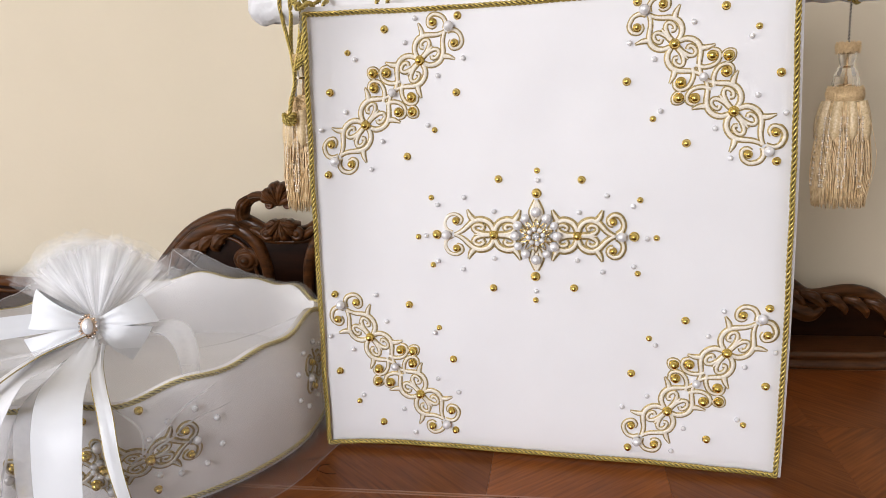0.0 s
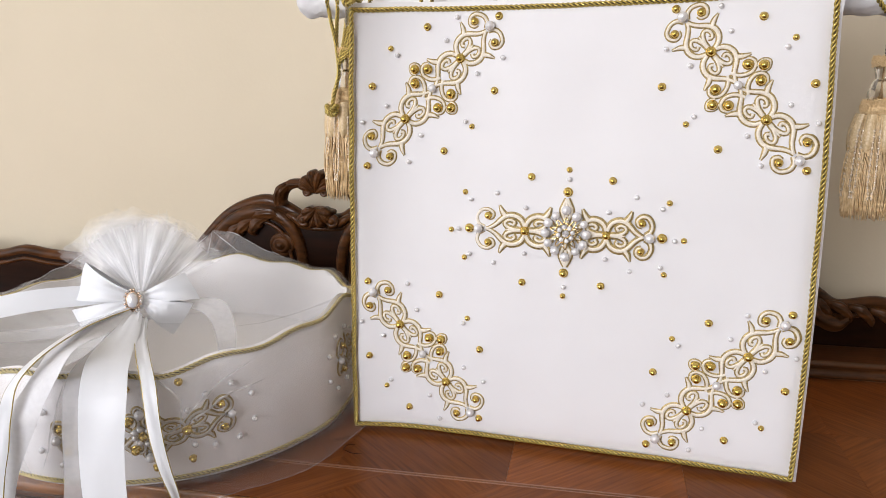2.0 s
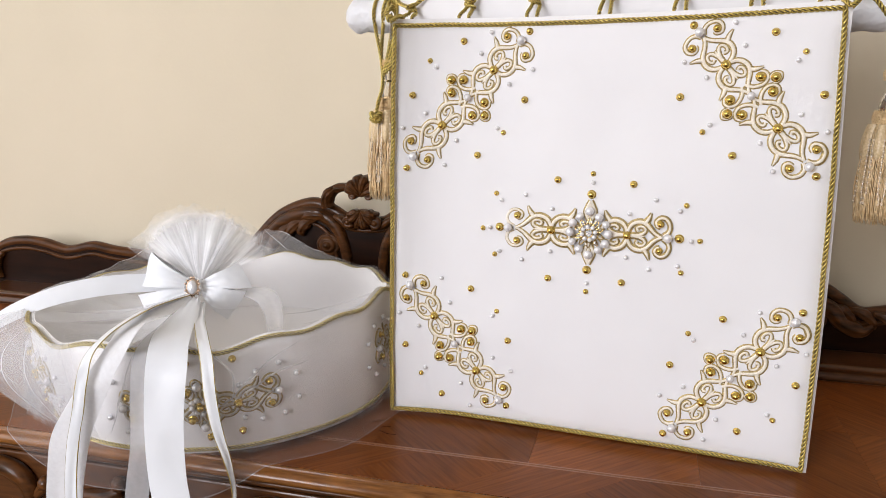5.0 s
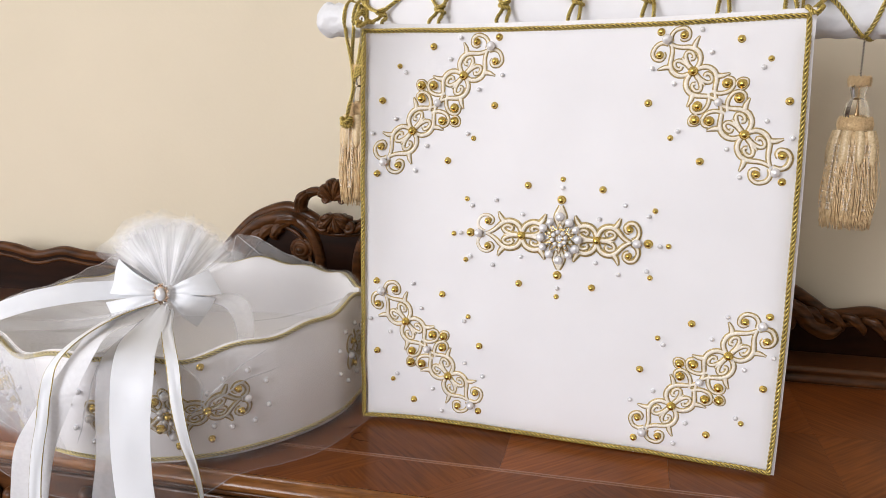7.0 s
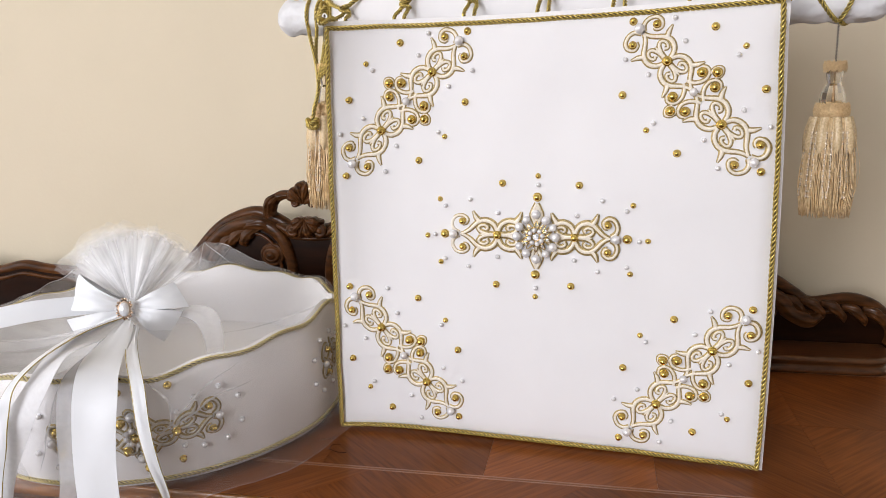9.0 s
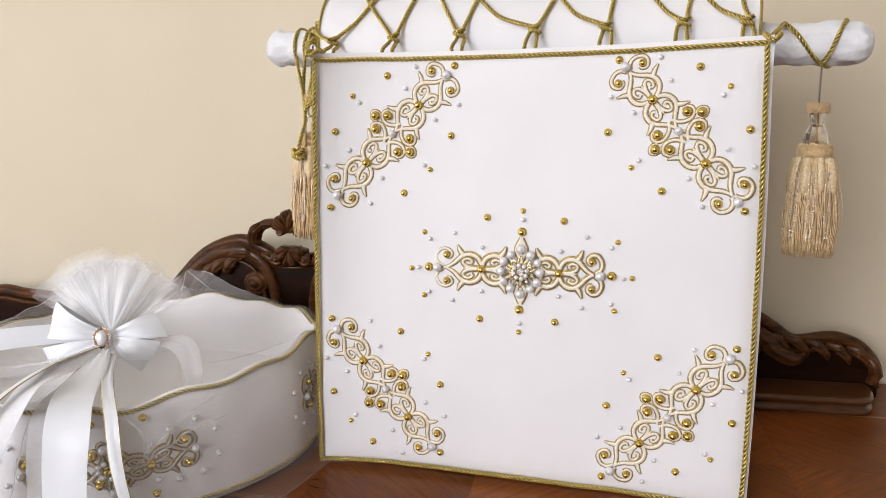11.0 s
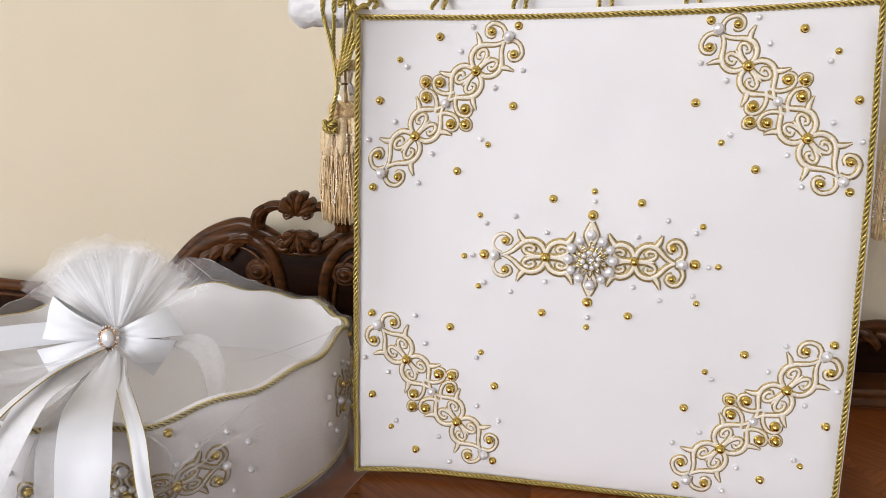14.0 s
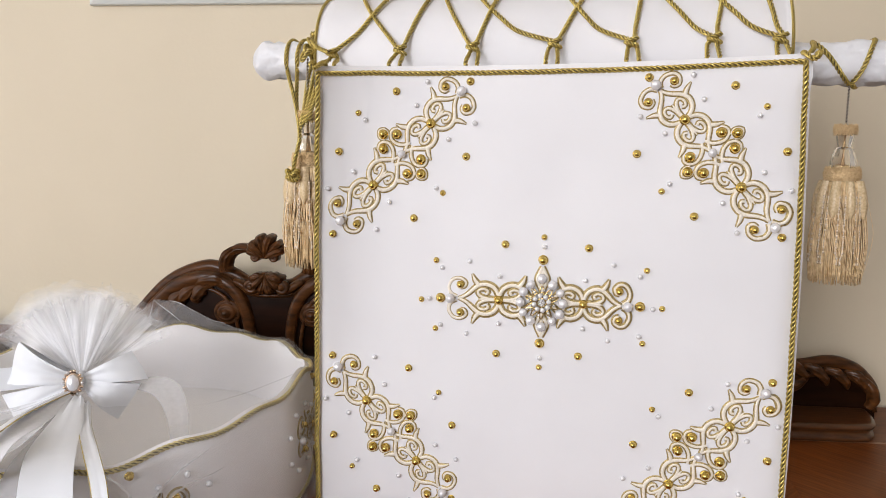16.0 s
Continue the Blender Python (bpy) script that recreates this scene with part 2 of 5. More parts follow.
def raw(name, verts, faces, material, parent=None, label="", smooth=True):
    data = bpy.data.meshes.new(name)
    data.from_pydata([tuple(v) for v in verts], [], faces)
    data.update()
    if smooth:
        data.polygons.foreach_set("use_smooth", [True] * len(data.polygons))
    return link_mesh(name, data, material, parent, label)


def empty(name, m, label, category, group=""):
    ob = new(name)
    ob.empty_display_size = 0.05
    ob.matrix_world = m
    return tagged(ob, label, category, group)


def solid_box(x0, x1, y0, y1, z0, z1, bev=0.0, seg=2):
    bm = bmesh.new()
    bmesh.ops.create_cube(bm, size=1.0, matrix=Matrix.Translation(((x0 + x1) / 2, (y0 + y1) / 2, (z0 + z1) / 2)) @ Matrix.Diagonal((x1 - x0, y1 - y0, z1 - z0, 1)))
    if bev:
        bmesh.ops.bevel(bm, geom=bm.edges[:], offset=bev, segments=seg, profile=0.5, affect="EDGES")
    return bm


def smooth_line(pts, n, closed=False):
    """Catmull-Rom points through the given ones, n to a stretch."""
    p = np.array(pts, float)
    k = len(p)
    out = []
    for i in range(k if closed else k - 1):
        if closed:
            a, b, c, d = p[(i - 1) % k], p[i], p[(i + 1) % k], p[(i + 2) % k]
        else:
            a, b, c, d = p[max(i - 1, 0)], p[i], p[i + 1], p[min(i + 2, k - 1)]
        for s in np.arange(n) / n:
            out.append(0.5 * (2 * b + (c - a) * s + (2 * a - 5 * b + 4 * c - d) * s**2 + (3 * b - a - 3 * c + d) * s**3))
    if not closed:
        out.append(p[-1])
    return np.array(out)


def resample(p, step, closed=False):
    q = np.vstack([p, p[:1]]) if closed else p
    d = np.r_[0, np.cumsum(np.linalg.norm(np.diff(q, axis=0), axis=1))]
    n = max(int(d[-1] / step), 2)
    s = np.linspace(0, d[-1], n + 1)
    out = np.stack([np.interp(s, d, q[:, k]) for k in range(q.shape[1])], 1)
    return (out[:-1] if closed else out), s


def frames_along(p, closed=False):
    t = np.gradient(p, axis=0)
    if closed:
        t = np.roll(p, -1, 0) - np.roll(p, 1, 0)
    t /= np.linalg.norm(t, axis=1, keepdims=True) + 1e-12
    first = np.cross(t[0], (0.31, 0.17, 0.93))
    if np.linalg.norm(first) < 0.1:
        first = np.cross(t[0], (1, 0, 0))
    n = [first / np.linalg.norm(first)]
    for i in range(1, len(p)):
        v = n[-1] - t[i] * (n[-1] @ t[i])
        n.append(v / (np.linalg.norm(v) + 1e-12))
    n = np.array(n)
    return t, n, np.cross(t, n)


def tube_mesh(p, r, seg=6, closed=False):
    """Vertices and faces of a tube; r is one radius or one a point."""
    _, n, b = frames_along(p, closed)
    r = np.broadcast_to(np.asarray(r, float), (len(p),))
    a = np.arange(seg) / seg * 2 * np.pi
    v = p[:, None] + r[:, None, None] * (np.cos(a)[None, :, None] * n[:, None] + np.sin(a)[None, :, None] * b[:, None])
    k = len(p)
    f = []
    for i in range(k if closed else k - 1):
        j = (i + 1) % k
        for s in range(seg):
            u = (s + 1) % seg
            f.append((i * seg + s, i * seg + u, j * seg + u, j * seg + s))
    if not closed:
        f.append(tuple(range(seg))[::-1])
        f.append(tuple((k - 1) * seg + s for s in range(seg)))
    return v.reshape(-1, 3), f


def join(meshes):
    vs, fs, off = [], [], 0
    for v, f in meshes:
        vs.append(v)
        fs += [tuple(i + off for i in g) for g in f]
        off += len(v)
    return np.vstack(vs), fs


def rope_mesh(path, r, pitch=0.012, strands=3, closed=False, per=9, seg=6):
    """A twisted cord of several strands along a path."""
    p, s = resample(np.array(path, float), pitch / per, closed)
    _, n, b = frames_along(p, closed)
    turns = s[: len(p)] / pitch * 2 * np.pi
    if closed:
        whole = round(s[-1] / pitch) * 2 * np.pi
        gap = np.arctan2(n[-1] @ b[0], n[-1] @ n[0])
        turns = np.arange(len(p)) / len(p) * (whole + gap)
    made = []
    for k in range(strands):
        a = turns + k * 2 * np.pi / strands
        line = p + 0.62 * r * (np.cos(a)[:, None] * n + np.sin(a)[:, None] * b)
        made.append(tube_mesh(line, 0.36 * r, seg, closed))
    # inner tube seen between the strands, coloured dark as their grooves' shade
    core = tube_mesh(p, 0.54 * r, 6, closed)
    v, f = join(made + [core])
    return v, f, len(core[1])


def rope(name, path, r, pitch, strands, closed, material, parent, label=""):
    """A cord: strands in one colour over a near-black core that paints groove shade."""
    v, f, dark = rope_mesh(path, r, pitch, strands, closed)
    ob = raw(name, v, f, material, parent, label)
    ob.data.materials.append(CORD_GROOVE_SHADE)
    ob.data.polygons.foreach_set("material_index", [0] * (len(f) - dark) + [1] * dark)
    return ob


def lathe_mesh(profile, seg=24, centre=(0, 0, 0)):
    """A turned form from (radius, height) pairs."""
    v, f = [], []
    a = np.arange(seg) / seg * 2 * np.pi
    for r, z in profile:
        v.append(np.stack([centre[0] + r * np.cos(a), centre[1] + r * np.sin(a), np.full(seg, centre[2] + z)], 1))
    for i in range(len(profile) - 1):
        for s in range(seg):
            u = (s + 1) % seg
            f.append((i * seg + s, i * seg + u, (i + 1) * seg + u, (i + 1) * seg + s))
    f.append(tuple(range(seg))[::-1])
    f.append(tuple((len(profile) - 1) * seg + s for s in range(seg)))
    return np.vstack(v), f


def grid_faces(rows, cols, wrap=False):
    f = []
    for i in range(rows - 1):
        for j in range(cols if wrap else cols - 1):
            k = (j + 1) % cols
            f.append((i * cols + j, i * cols + k, (i + 1) * cols + k, (i + 1) * cols + j))
    return f


def band_mesh(line, half, height, place, ridge=5):
    """A raised band along a flat line of (s, w), laid on a surface by place(s, w, out)."""
    p, _ = resample(np.array(line, float), 0.0012)
    t = np.gradient(p, axis=0)
    t /= np.linalg.norm(t, axis=1, keepdims=True) + 1e-12
    n = np.stack([-t[:, 1], t[:, 0]], 1)
    k = len(p)
    h = np.broadcast_to(np.asarray(half, float), (k,)) if np.ndim(half) == 0 else np.interp(np.linspace(0, 1, k), np.linspace(0, 1, len(half)), half)
    v = []
    for i in range(k):
        for c in np.linspace(-1, 1, ridge):
            q = p[i] + n[i] * h[i] * c
            v.append(place(q[0], q[1], height * math.sqrt(max(0.0, 1 - c * c)) - 0.0004))
    return np.array(v), grid_faces(k, ridge)


# ---- room ----
def wall_with_opening(name, axis, at, out, a0, a1, z1, b0, b1, zb0, zb1, material):
    """A wall on the plane axis = at, thick towards out, with one opening through it."""
    bm = bmesh.new()
    lo, hi = sorted((at, out))
    for p0, p1, q0, q1 in ((a0, b0, 0, z1), (b1, a1, 0, z1), (b0, b1, 0, zb0), (b0, b1, zb1, z1)):
        box = (lo, hi, p0, p1, q0, q1) if axis == "x" else (p0, p1, lo, hi, q0, q1)
        x0, x1, y0, y1, zz0, zz1 = box
        bmesh.ops.create_cube(bm, size=1.0, matrix=Matrix.Translation(((x0 + x1) / 2, (y0 + y1) / 2, (zz0 + zz1) / 2)) @ Matrix.Diagonal((x1 - x0, y1 - y0, zz1 - zz0, 1)))
    return tagged(part(name, bm, material, smooth=False), "plain painted room wall with a window opening", "wall", kind="structure")


tagged(part("floor", solid_box(-2.3, 2.3, -3.4, 0.6, -0.1, 0.0), FLOOR, smooth=False), "brown wooden floor of the room", "floor", kind="structure")
tagged(part("ceiling", solid_box(-2.3, 2.3, -3.4, 0.6, 2.7, 2.8), CEILING, smooth=False), "plain white painted ceiling", "ceiling", kind="structure")
tagged(part("wall_north", solid_box(-2.2, 2.2, WALL_Y, WALL_Y + 0.15, 0, 2.7), WALL, smooth=False), "smooth warm cream painted wall behind the sideboard", "wall", kind="structure")
wall_with_opening("wall_west", "x", -2.05, -2.2, -3.3, WALL_Y, 2.7, -1.75, -0.15, 0.9, 2.35, ROOM)
wall_with_opening("wall_south", "y", -3.25, -3.4, -2.05, 2.05, 2.7, -1.92, -0.28, 1.07, 2.62, ROOM)
tagged(part("wall_east", solid_box(2.05, 2.2, -3.25, WALL_Y, 0, 2.7), ROOM, smooth=False), "plain painted wall of the room", "wall", kind="structure")


def wall_frame():
    """White moulded frame hung on the wall; only its lower part is in view."""
    x0, x1, z0, z1 = -0.447, 0.024, 1.413, 2.05
    thing = empty("picture_frame", pose(0, WALL_Y, 0), "white moulded frame hanging on the cream wall", "picture frame")
    steps = [(0.0, 0.0), (0.0, 0.007), (0.002, 0.009), (0.008, 0.009), (0.0095, 0.012), (0.0105, 0.021), (0.014, 0.024), (0.030, 0.024), (0.036, 0.018), (0.048, 0.016), (0.052, 0.011), (0.060, 0.010), (0.062, 0.004)]
    corners = [((x0, z0), (1, 1)), ((x1, z0), (-1, 1)), ((x1, z1), (-1, -1)), ((x0, z1), (1, -1))]
    for k, name in enumerate(("bottom_rail", "side_rail", "top_rail", "side_rail")):
        v = []
        for (cx, cz), (dx, dz) in (corners[k], corners[(k + 1) % 4]):
            v += [(cx + dx * i, -o, cz + dz * i) for i, o in steps]
        n = len(steps)
        raw(name, v, [(i, i + 1, n + i + 1, n + i) for i in range(n - 1)], FRAME_WHITE, thing)
    part("panel", solid_box(x0 + 0.058, x1 - 0.058, -0.006, -0.001, z0 + 0.058, z1 - 0.058), FRAME_PANEL, thing, "pale grey-green panel")
    return thing


wall_frame()


# ---- sideboard ----
SCRATCHES = [[(-0.029, -0.050), (-0.024, -0.060), (-0.019, -0.069)], [(-0.024, -0.038), (-0.017, -0.034), (-0.011, -0.028)], [(-0.008, -0.058), (-0.008, -0.047), (0.0, -0.044)], [(-0.007, -0.057), (0.002, -0.062), (0.012, -0.062)]]


def sideboard():
    thing = empty("sideboard", pose(-0.11, 0.1, 0), "dark walnut sideboard with veneered top and carved back gallery", "sideboard")
    base = thing.matrix_world.inverted()
    x0, x1, y0, y1 = -1.13, 0.80, -0.158, 0.385

    def add(name, bm, material, label="", parent=thing, smooth=True):
        bmesh.ops.transform(bm, matrix=base, verts=bm.verts)
        return part(name, bm, material, parent, label, smooth)

    def add_raw(name, v, f, material, label="", parent=thing, smooth=True):
        off = np.array(base.translation)
        return raw(name, np.asarray(v) + off, f, material, parent, label, smooth)

    add("carcass", solid_box(x0 + 0.03, x1 - 0.03, y0 + 0.010, y1, 0.05, TOP - 0.019, 0.002), WALNUT, smooth=False)
    top = add("top_board", solid_box(x0, x1, y0 + 0.002, y1, TOP - 0.0175, TOP - 0.004, 0.001), VENEER_EDGE, smooth=False)
    # bullnose edge below the veneer, swept along the front
    prof = [(0.0012, -0.006), (0.0012, -0.0004), (-0.0015, -0.0004), (-0.0022, -0.0022), (-0.0022, -0.0030), (-0.0062, -0.0034), (-0.0098, -0.0054), (-0.0118, -0.0084), (-0.0120, -0.0112), (-0.0104, -0.0142), (-0.0070, -0.0163), (-0.0030, -0.0172), (0.004, -0.0176)]
    v, f = [], []
    for x in (x0 - 0.01, x1 + 0.01):
        v += [(x, y0 + a, TOP + b) for a, b in prof]
    n = len(prof)
    f = [(i, i + 1, n + i + 1, n + i) for i in range(n - 1)] + [tuple(range(n))[::-1], tuple(range(n, 2 * n))]
    add_raw("edge_moulding", v, f, MOULDING, "polished bullnose edge of lighter brown")
    lip = smooth_line([(x0, y0 + 0.005, TOP - 0.0245), (x1, y0 + 0.005, TOP - 0.0245)], 2)
    add_raw("bead_moulding", *tube_mesh(lip, 0.0034, 10), CARVED)
    # veneers of the top: border strips, inlaid double line, squares with turned grain
    inner0, inner1 = -0.087, 0.245
    cuts, slant = 19, 0.060
    for k in range(cuts):
        lo, hi = (x0 + 0.002 + (x1 - x0 - 0.004) * e / cuts for e in (k, k + 1))
        lean0, lean1 = (0.0 if k == 0 else slant), (0.0 if k == cuts - 1 else slant)
        bm = solid_box(0, 1, y0 + 0.001, inner0 - 0.006, TOP - 0.004, TOP)
        for q in bm.verts:
            far = (q.co.y - y0) / (inner0 - 0.006 - y0)
            q.co.x = lo + lean0 * far if q.co.x < 0.5 else hi - 0.0002 + lean1 * far
        add("border_veneer", bm, (VENEER_A, VENEER_B)[k % 2], "", top, smooth=False)
    add("border_veneer", solid_box(x0 + 0.002, x1 - 0.002, inner1 + 0.006, y1, TOP - 0.004, TOP), VENEER_EDGE, "", top, smooth=False)
    for yy in (inner0 - 0.005, inner0 - 0.0008):
        add("inlay_line", solid_box(x0 + 0.002, x1 - 0.002, yy - 0.0009, yy + 0.0009, TOP - 0.004, TOP + 0.0003), INLAY, "", top, smooth=False)
    add("inlay_line", solid_box(x0 + 0.002, x1 - 0.002, inner0 - 0.0039, inner0 - 0.0019, TOP - 0.004, TOP - 0.0006), VENEER_EDGE, "", top, smooth=False)
    add("inlay_line", solid_box(x0 + 0.002, x1 - 0.002, inner1, inner1 + 0.005, TOP - 0.004, TOP + 0.0002), INLAY, "", top, smooth=False)
    step = (inner1 - inner0 - 0.0004) / 2
    count = round((x1 - x0) / step)
    wide = (x1 - x0 - 0.004) / count
    for i in range(count):
        for j in range(2):
            a, b = x0 + 0.002 + i * wide, inner0 + 0.0002 + j * step
            add("veneer_square", solid_box(a + 0.0001, a + wide - 0.0001, b, b + step - 0.0002, TOP - 0.004, TOP), (VENEER_A, VENEER_B)[(i + j) % 2], "", top, smooth=False)
    # drawer fronts: smooth panels with C-scrolls, balls and leaf tails carved on them
    ball = [(0.0085 * math.cos(e), 0.0085 * math.sin(e)) for e in np.linspace(-0.6, 1.5, 10)]
    for k in range(3):
        a = -1.090 + k * 0.575
        face = y0 + 0.001
        drawer = add("drawer_front", solid_box(a, a + 0.57, face, y0 + 0.02, TOP - 0.20, TOP - 0.0285, 0.002), STEP, smooth=False)
        mid = a + 0.275
        for side in (-1, 1):
            def run(name, pts, radii):
                c = smooth_line([(mid + side * s, face - d, z) for s, d, z in pts], 8)
                add_raw(name, *tube_mesh(c, np.interp(np.linspace(0, 1, len(c)), np.linspace(0, 1, len(radii)), radii), 10), CARVED, "", drawer)

            run("carved_scroll", ((0.196, 0.002, 0.790), (0.190, 0.004, 0.804), (0.176, 0.006, 0.815), (0.157, 0.007, 0.818), (0.138, 0.007, 0.812), (0.126, 0.006, 0.798), (0.127, 0.005, 0.782), (0.140, 0.004, 0.770), (0.155, 0.004, 0.774)), (0.004, 0.007, 0.010, 0.0105, 0.009, 0.006, 0.004))
            run("carved_leaf", ((0.104, 0.004, 0.802), (0.112, 0.005, 0.794), (0.124, 0.004, 0.782), (0.136, 0.002, 0.772)), (0.008, 0.006, 0.004, 0.002))
            run("carved_leaf", ((0.012, 0.005, 0.808), (0.030, 0.006, 0.799), (0.056, 0.005, 0.796), (0.080, 0.004, 0.790), (0.098, 0.002, 0.778)), (0.006, 0.009, 0.007, 0.005, 0.002))
            run("carved_leaf", ((0.104, 0.003, 0.788), (0.080, 0.006, 0.775), (0.050, 0.006, 0.772), (0.020, 0.004, 0.776)), (0.003, 0.008, 0.008, 0.003))
            for s, z in ((0.104, 0.804), (0.013, 0.816)):
                v, f = lathe_mesh(ball, 18)
                add_raw("carved_ball", np.stack([mid + side * s + v[:, 0], face - 0.006 - v[:, 2], z + v[:, 1]], 1), f, CARVED, "", drawer)
    # scratches in the varnish
    for pts in SCRATCHES:
        c = smooth_line([(x, y, TOP + 0.0001) for x, y in pts], 5)
        add_raw("scratch", *tube_mesh(c, 0.0004, 4), WALNUT, "dark scratch in the varnish", top)
    # raised step along the back
    v, f = [], []
    prof = [(0.0, 0.0), (-0.003, 0.001), (-0.0045, 0.004), (-0.003, 0.0075), (0.0, 0.009), (-0.0005, 0.0135), (-0.0040, 0.0155), (-0.0048, 0.0178), (-0.0040, 0.0202), (0.001, 0.0217), (0.006, 0.0219)]
    ex0, ex1, fy = -0.845, 0.628, 0.246
    line = [(ex0, 0.36), (ex0 - 0.001, 0.30), (ex0 + 0.01, fy + 0.012), (ex0 + 0.03, fy + 0.001), (ex0 + 0.06, fy), (ex1 - 0.06, fy), (ex1 - 0.03, fy + 0.001), (ex1 - 0.01, fy + 0.012), (ex1 + 0.001, 0.30), (ex1, 0.36)]
    line = resample(smooth_line(line[:5], 6), 0.004)[0].tolist() + resample(smooth_line(line[5:], 6), 0.004)[0].tolist()
    line = np.array(line)
    tan = np.gradient(line, axis=0)
    nor = np.stack([tan[:, 1], -tan[:, 0]], 1)
    nor /= np.linalg.norm(nor, axis=1, keepdims=True)
    n, k = len(prof), len(line)
    for p, q in zip(line, nor):
        v += [(p[0] - q[0] * a, p[1] - q[1] * a, TOP + 0.0005 + b) for a, b in prof]
    step = add_raw("back_step", v, grid_faces(k, n), STEP, "raised moulded step along the back")
    lid = [v[i * n + n - 1] for i in range(k)]
    add_raw("step_top", lid, [tuple(range(k))], STEP, "", step, smooth=False)
    return thing, add, add_raw


board, board_add, board_raw = sideboard()


def gallery():
    """The carved backboard: a shaped board, swept top rails, two volutes and a shell crest."""
    y0, y1, mid = 0.312, 0.345, -0.161
    outline = [(-0.866, 0.892), (-0.868, 0.92), (-0.856, 0.938), (-0.83, 0.949), (-0.793, 0.953), (-0.758, 0.950), (-0.724, 0.942), (-0.701, 0.942), (-0.66, 0.951), (-0.62, 0.946), (-0.554, 0.942), (-0.48, 0.940), (-0.42, 0.943), (-0.375, 0.955), (-0.347, 0.983), (-0.317, 1.014), (-0.288, 1.033), (-0.250, 1.045), (-0.222, 1.038), (-0.206, 1.030), (-0.190, 1.021), (-0.161, 1.019)]
    right = [(2 * mid - x, z) for x, z in outline[-2:-9:-1]] + [(0.075, 0.972), (0.13, 0.975), (0.25, 0.980), (0.38, 0.982), (0.45, 0.975), (0.488, 0.964), (0.515, 0.947), (0.540, 0.932), (0.580, 0.938), (0.600, 0.937), (0.620, 0.929), (0.634, 0.916), (0.642, 0.904), (0.646, 0.888)]
    line = smooth_line(outline + right, 6)
    k = len(line)
    v = [(x, y0, z) for x, z in line] + [(x, y0, TOP + 0.004) for x, z in line] + [(x, y1, z) for x, z in line] + [(x, y1, TOP + 0.004) for x, z in line]
    f = []
    for i in range(k - 1):
        f += [(k + i, k + i + 1, i + 1, i), (2 * k + i, 2 * k + i + 1, 3 * k + i + 1, 3 * k + i), (i, i + 1, 2 * k + i + 1, 2 * k + i)]
    f += [(0, k, 3 * k, 2 * k), (k - 1, 3 * k - 1, 4 * k - 1, 2 * k - 1)]
    back = board_raw("backboard", v, f, WALNUT, "shaped dark backboard", smooth=False)

    def leaf(name, pts, widths, proud, flutes=2, jag=0.15):
        """A carved leaf or rounded moulding: a fluted, domed strip with a notched edge, lying on the board."""
        c = smooth_line(pts, 8)
        n, cols = len(c), 13
        w = np.interp(np.linspace(0, 1, n), np.linspace(0, 1, len(widths)), widths)
        t = np.gradient(c, axis=0)
        side = np.stack([t[:, 2], 0 * w, -t[:, 0]], 1)
        side /= np.linalg.norm(side, axis=1, keepdims=True) + 1e-9
        v = []
        for i in range(n):
            notch = 1 + jag * math.sin(i / (n - 1) * 6 * math.pi)
            for e in np.linspace(-1, 1, cols):
                dome = math.sqrt(max(0.0, 1 - e * e * 0.98))
                cut = 0.30 * (1 - math.cos(2 * math.pi * flutes * (e + 1) / 2)) * 0.5 if flutes > 1 else 0.0
                lift = proud * (w[i] / max(w)) * (dome - cut * dome)
                q = c[i] + side[i] * w[i] * e * notch
                v.append((q[0], q[1] - lift if abs(e) < 0.99 else max(q[1] + 0.004, y0 - 0.002), q[2]))
        return board_raw(name, v, grid_faces(n, cols) + [tuple(range(cols))[::-1], tuple((n - 1) * cols + j for j in range(cols))], CARVED, "", back)

    # swept rail along the top, flat-backed with a bead below
    p = np.stack([line[:, 0], np.full(k, y0 + 0.008), line[:, 1] + 0.002], 1)
    q, _ = resample(p, 0.005)
    board_raw("top_rail", *tube_mesh(q, 0.0095, 10), CARVED, "", back)
    board_raw("rail_bead", *tube_mesh(q - np.array((0, 0.007, 0.012)), 0.0035, 8), CARVED, "", back)
    board_raw("rail_bead", *tube_mesh(q - np.array((0, 0.004, 0.021)), 0.0025, 8), CARVED, "", back)
    for side in (-1, 1):
        cx, cz = mid + side * 0.0605, 0.984

        def spot(pts, out):
            return [(mid + side * (mid - x), y0 - o, z) for (x, z), o in zip(pts, np.broadcast_to(out, (len(pts),)))]

        # broad rim of the volute and a fine fillet inside it
        rim = [(-0.385, 0.942), (-0.350, 0.968), (-0.318, 1.000), (-0.288, 1.022), (-0.252, 1.033), (-0.224, 1.026), (-0.206, 1.010), (-0.195, 0.985), (-0.190, 0.955), (-0.192, 0.920)]
        leaf("volute_rim", spot(rim, 0.003), (0.004, 0.008, 0.011, 0.011, 0.010, 0.009, 0.008, 0.006), 0.009, 1, 0.0)
        c = smooth_line(spot([(x + 0.25 * (-0.262 - x) + 0.004, z - 0.017) for x, z in rim[1:]], 0.003), 6)
        board_raw("volute_fillet", *tube_mesh(c, 0.0028, 8), CARVED, "", back)
        # turned boss with a curl winding out of it
        v, f = lathe_mesh([(0.020, -0.004), (0.0195, 0.003), (0.0160, 0.0055), (0.0142, 0.003), (0.0130, 0.008), (0.0090, 0.0105), (0.0078, 0.0085), (0.0065, 0.013), (0.001, 0.016)], 32)
        board_raw("turned_boss", np.stack([cx + v[:, 0], y0 - v[:, 2], cz + v[:, 1] * 0.9], 1), f, CARVED, "", back)
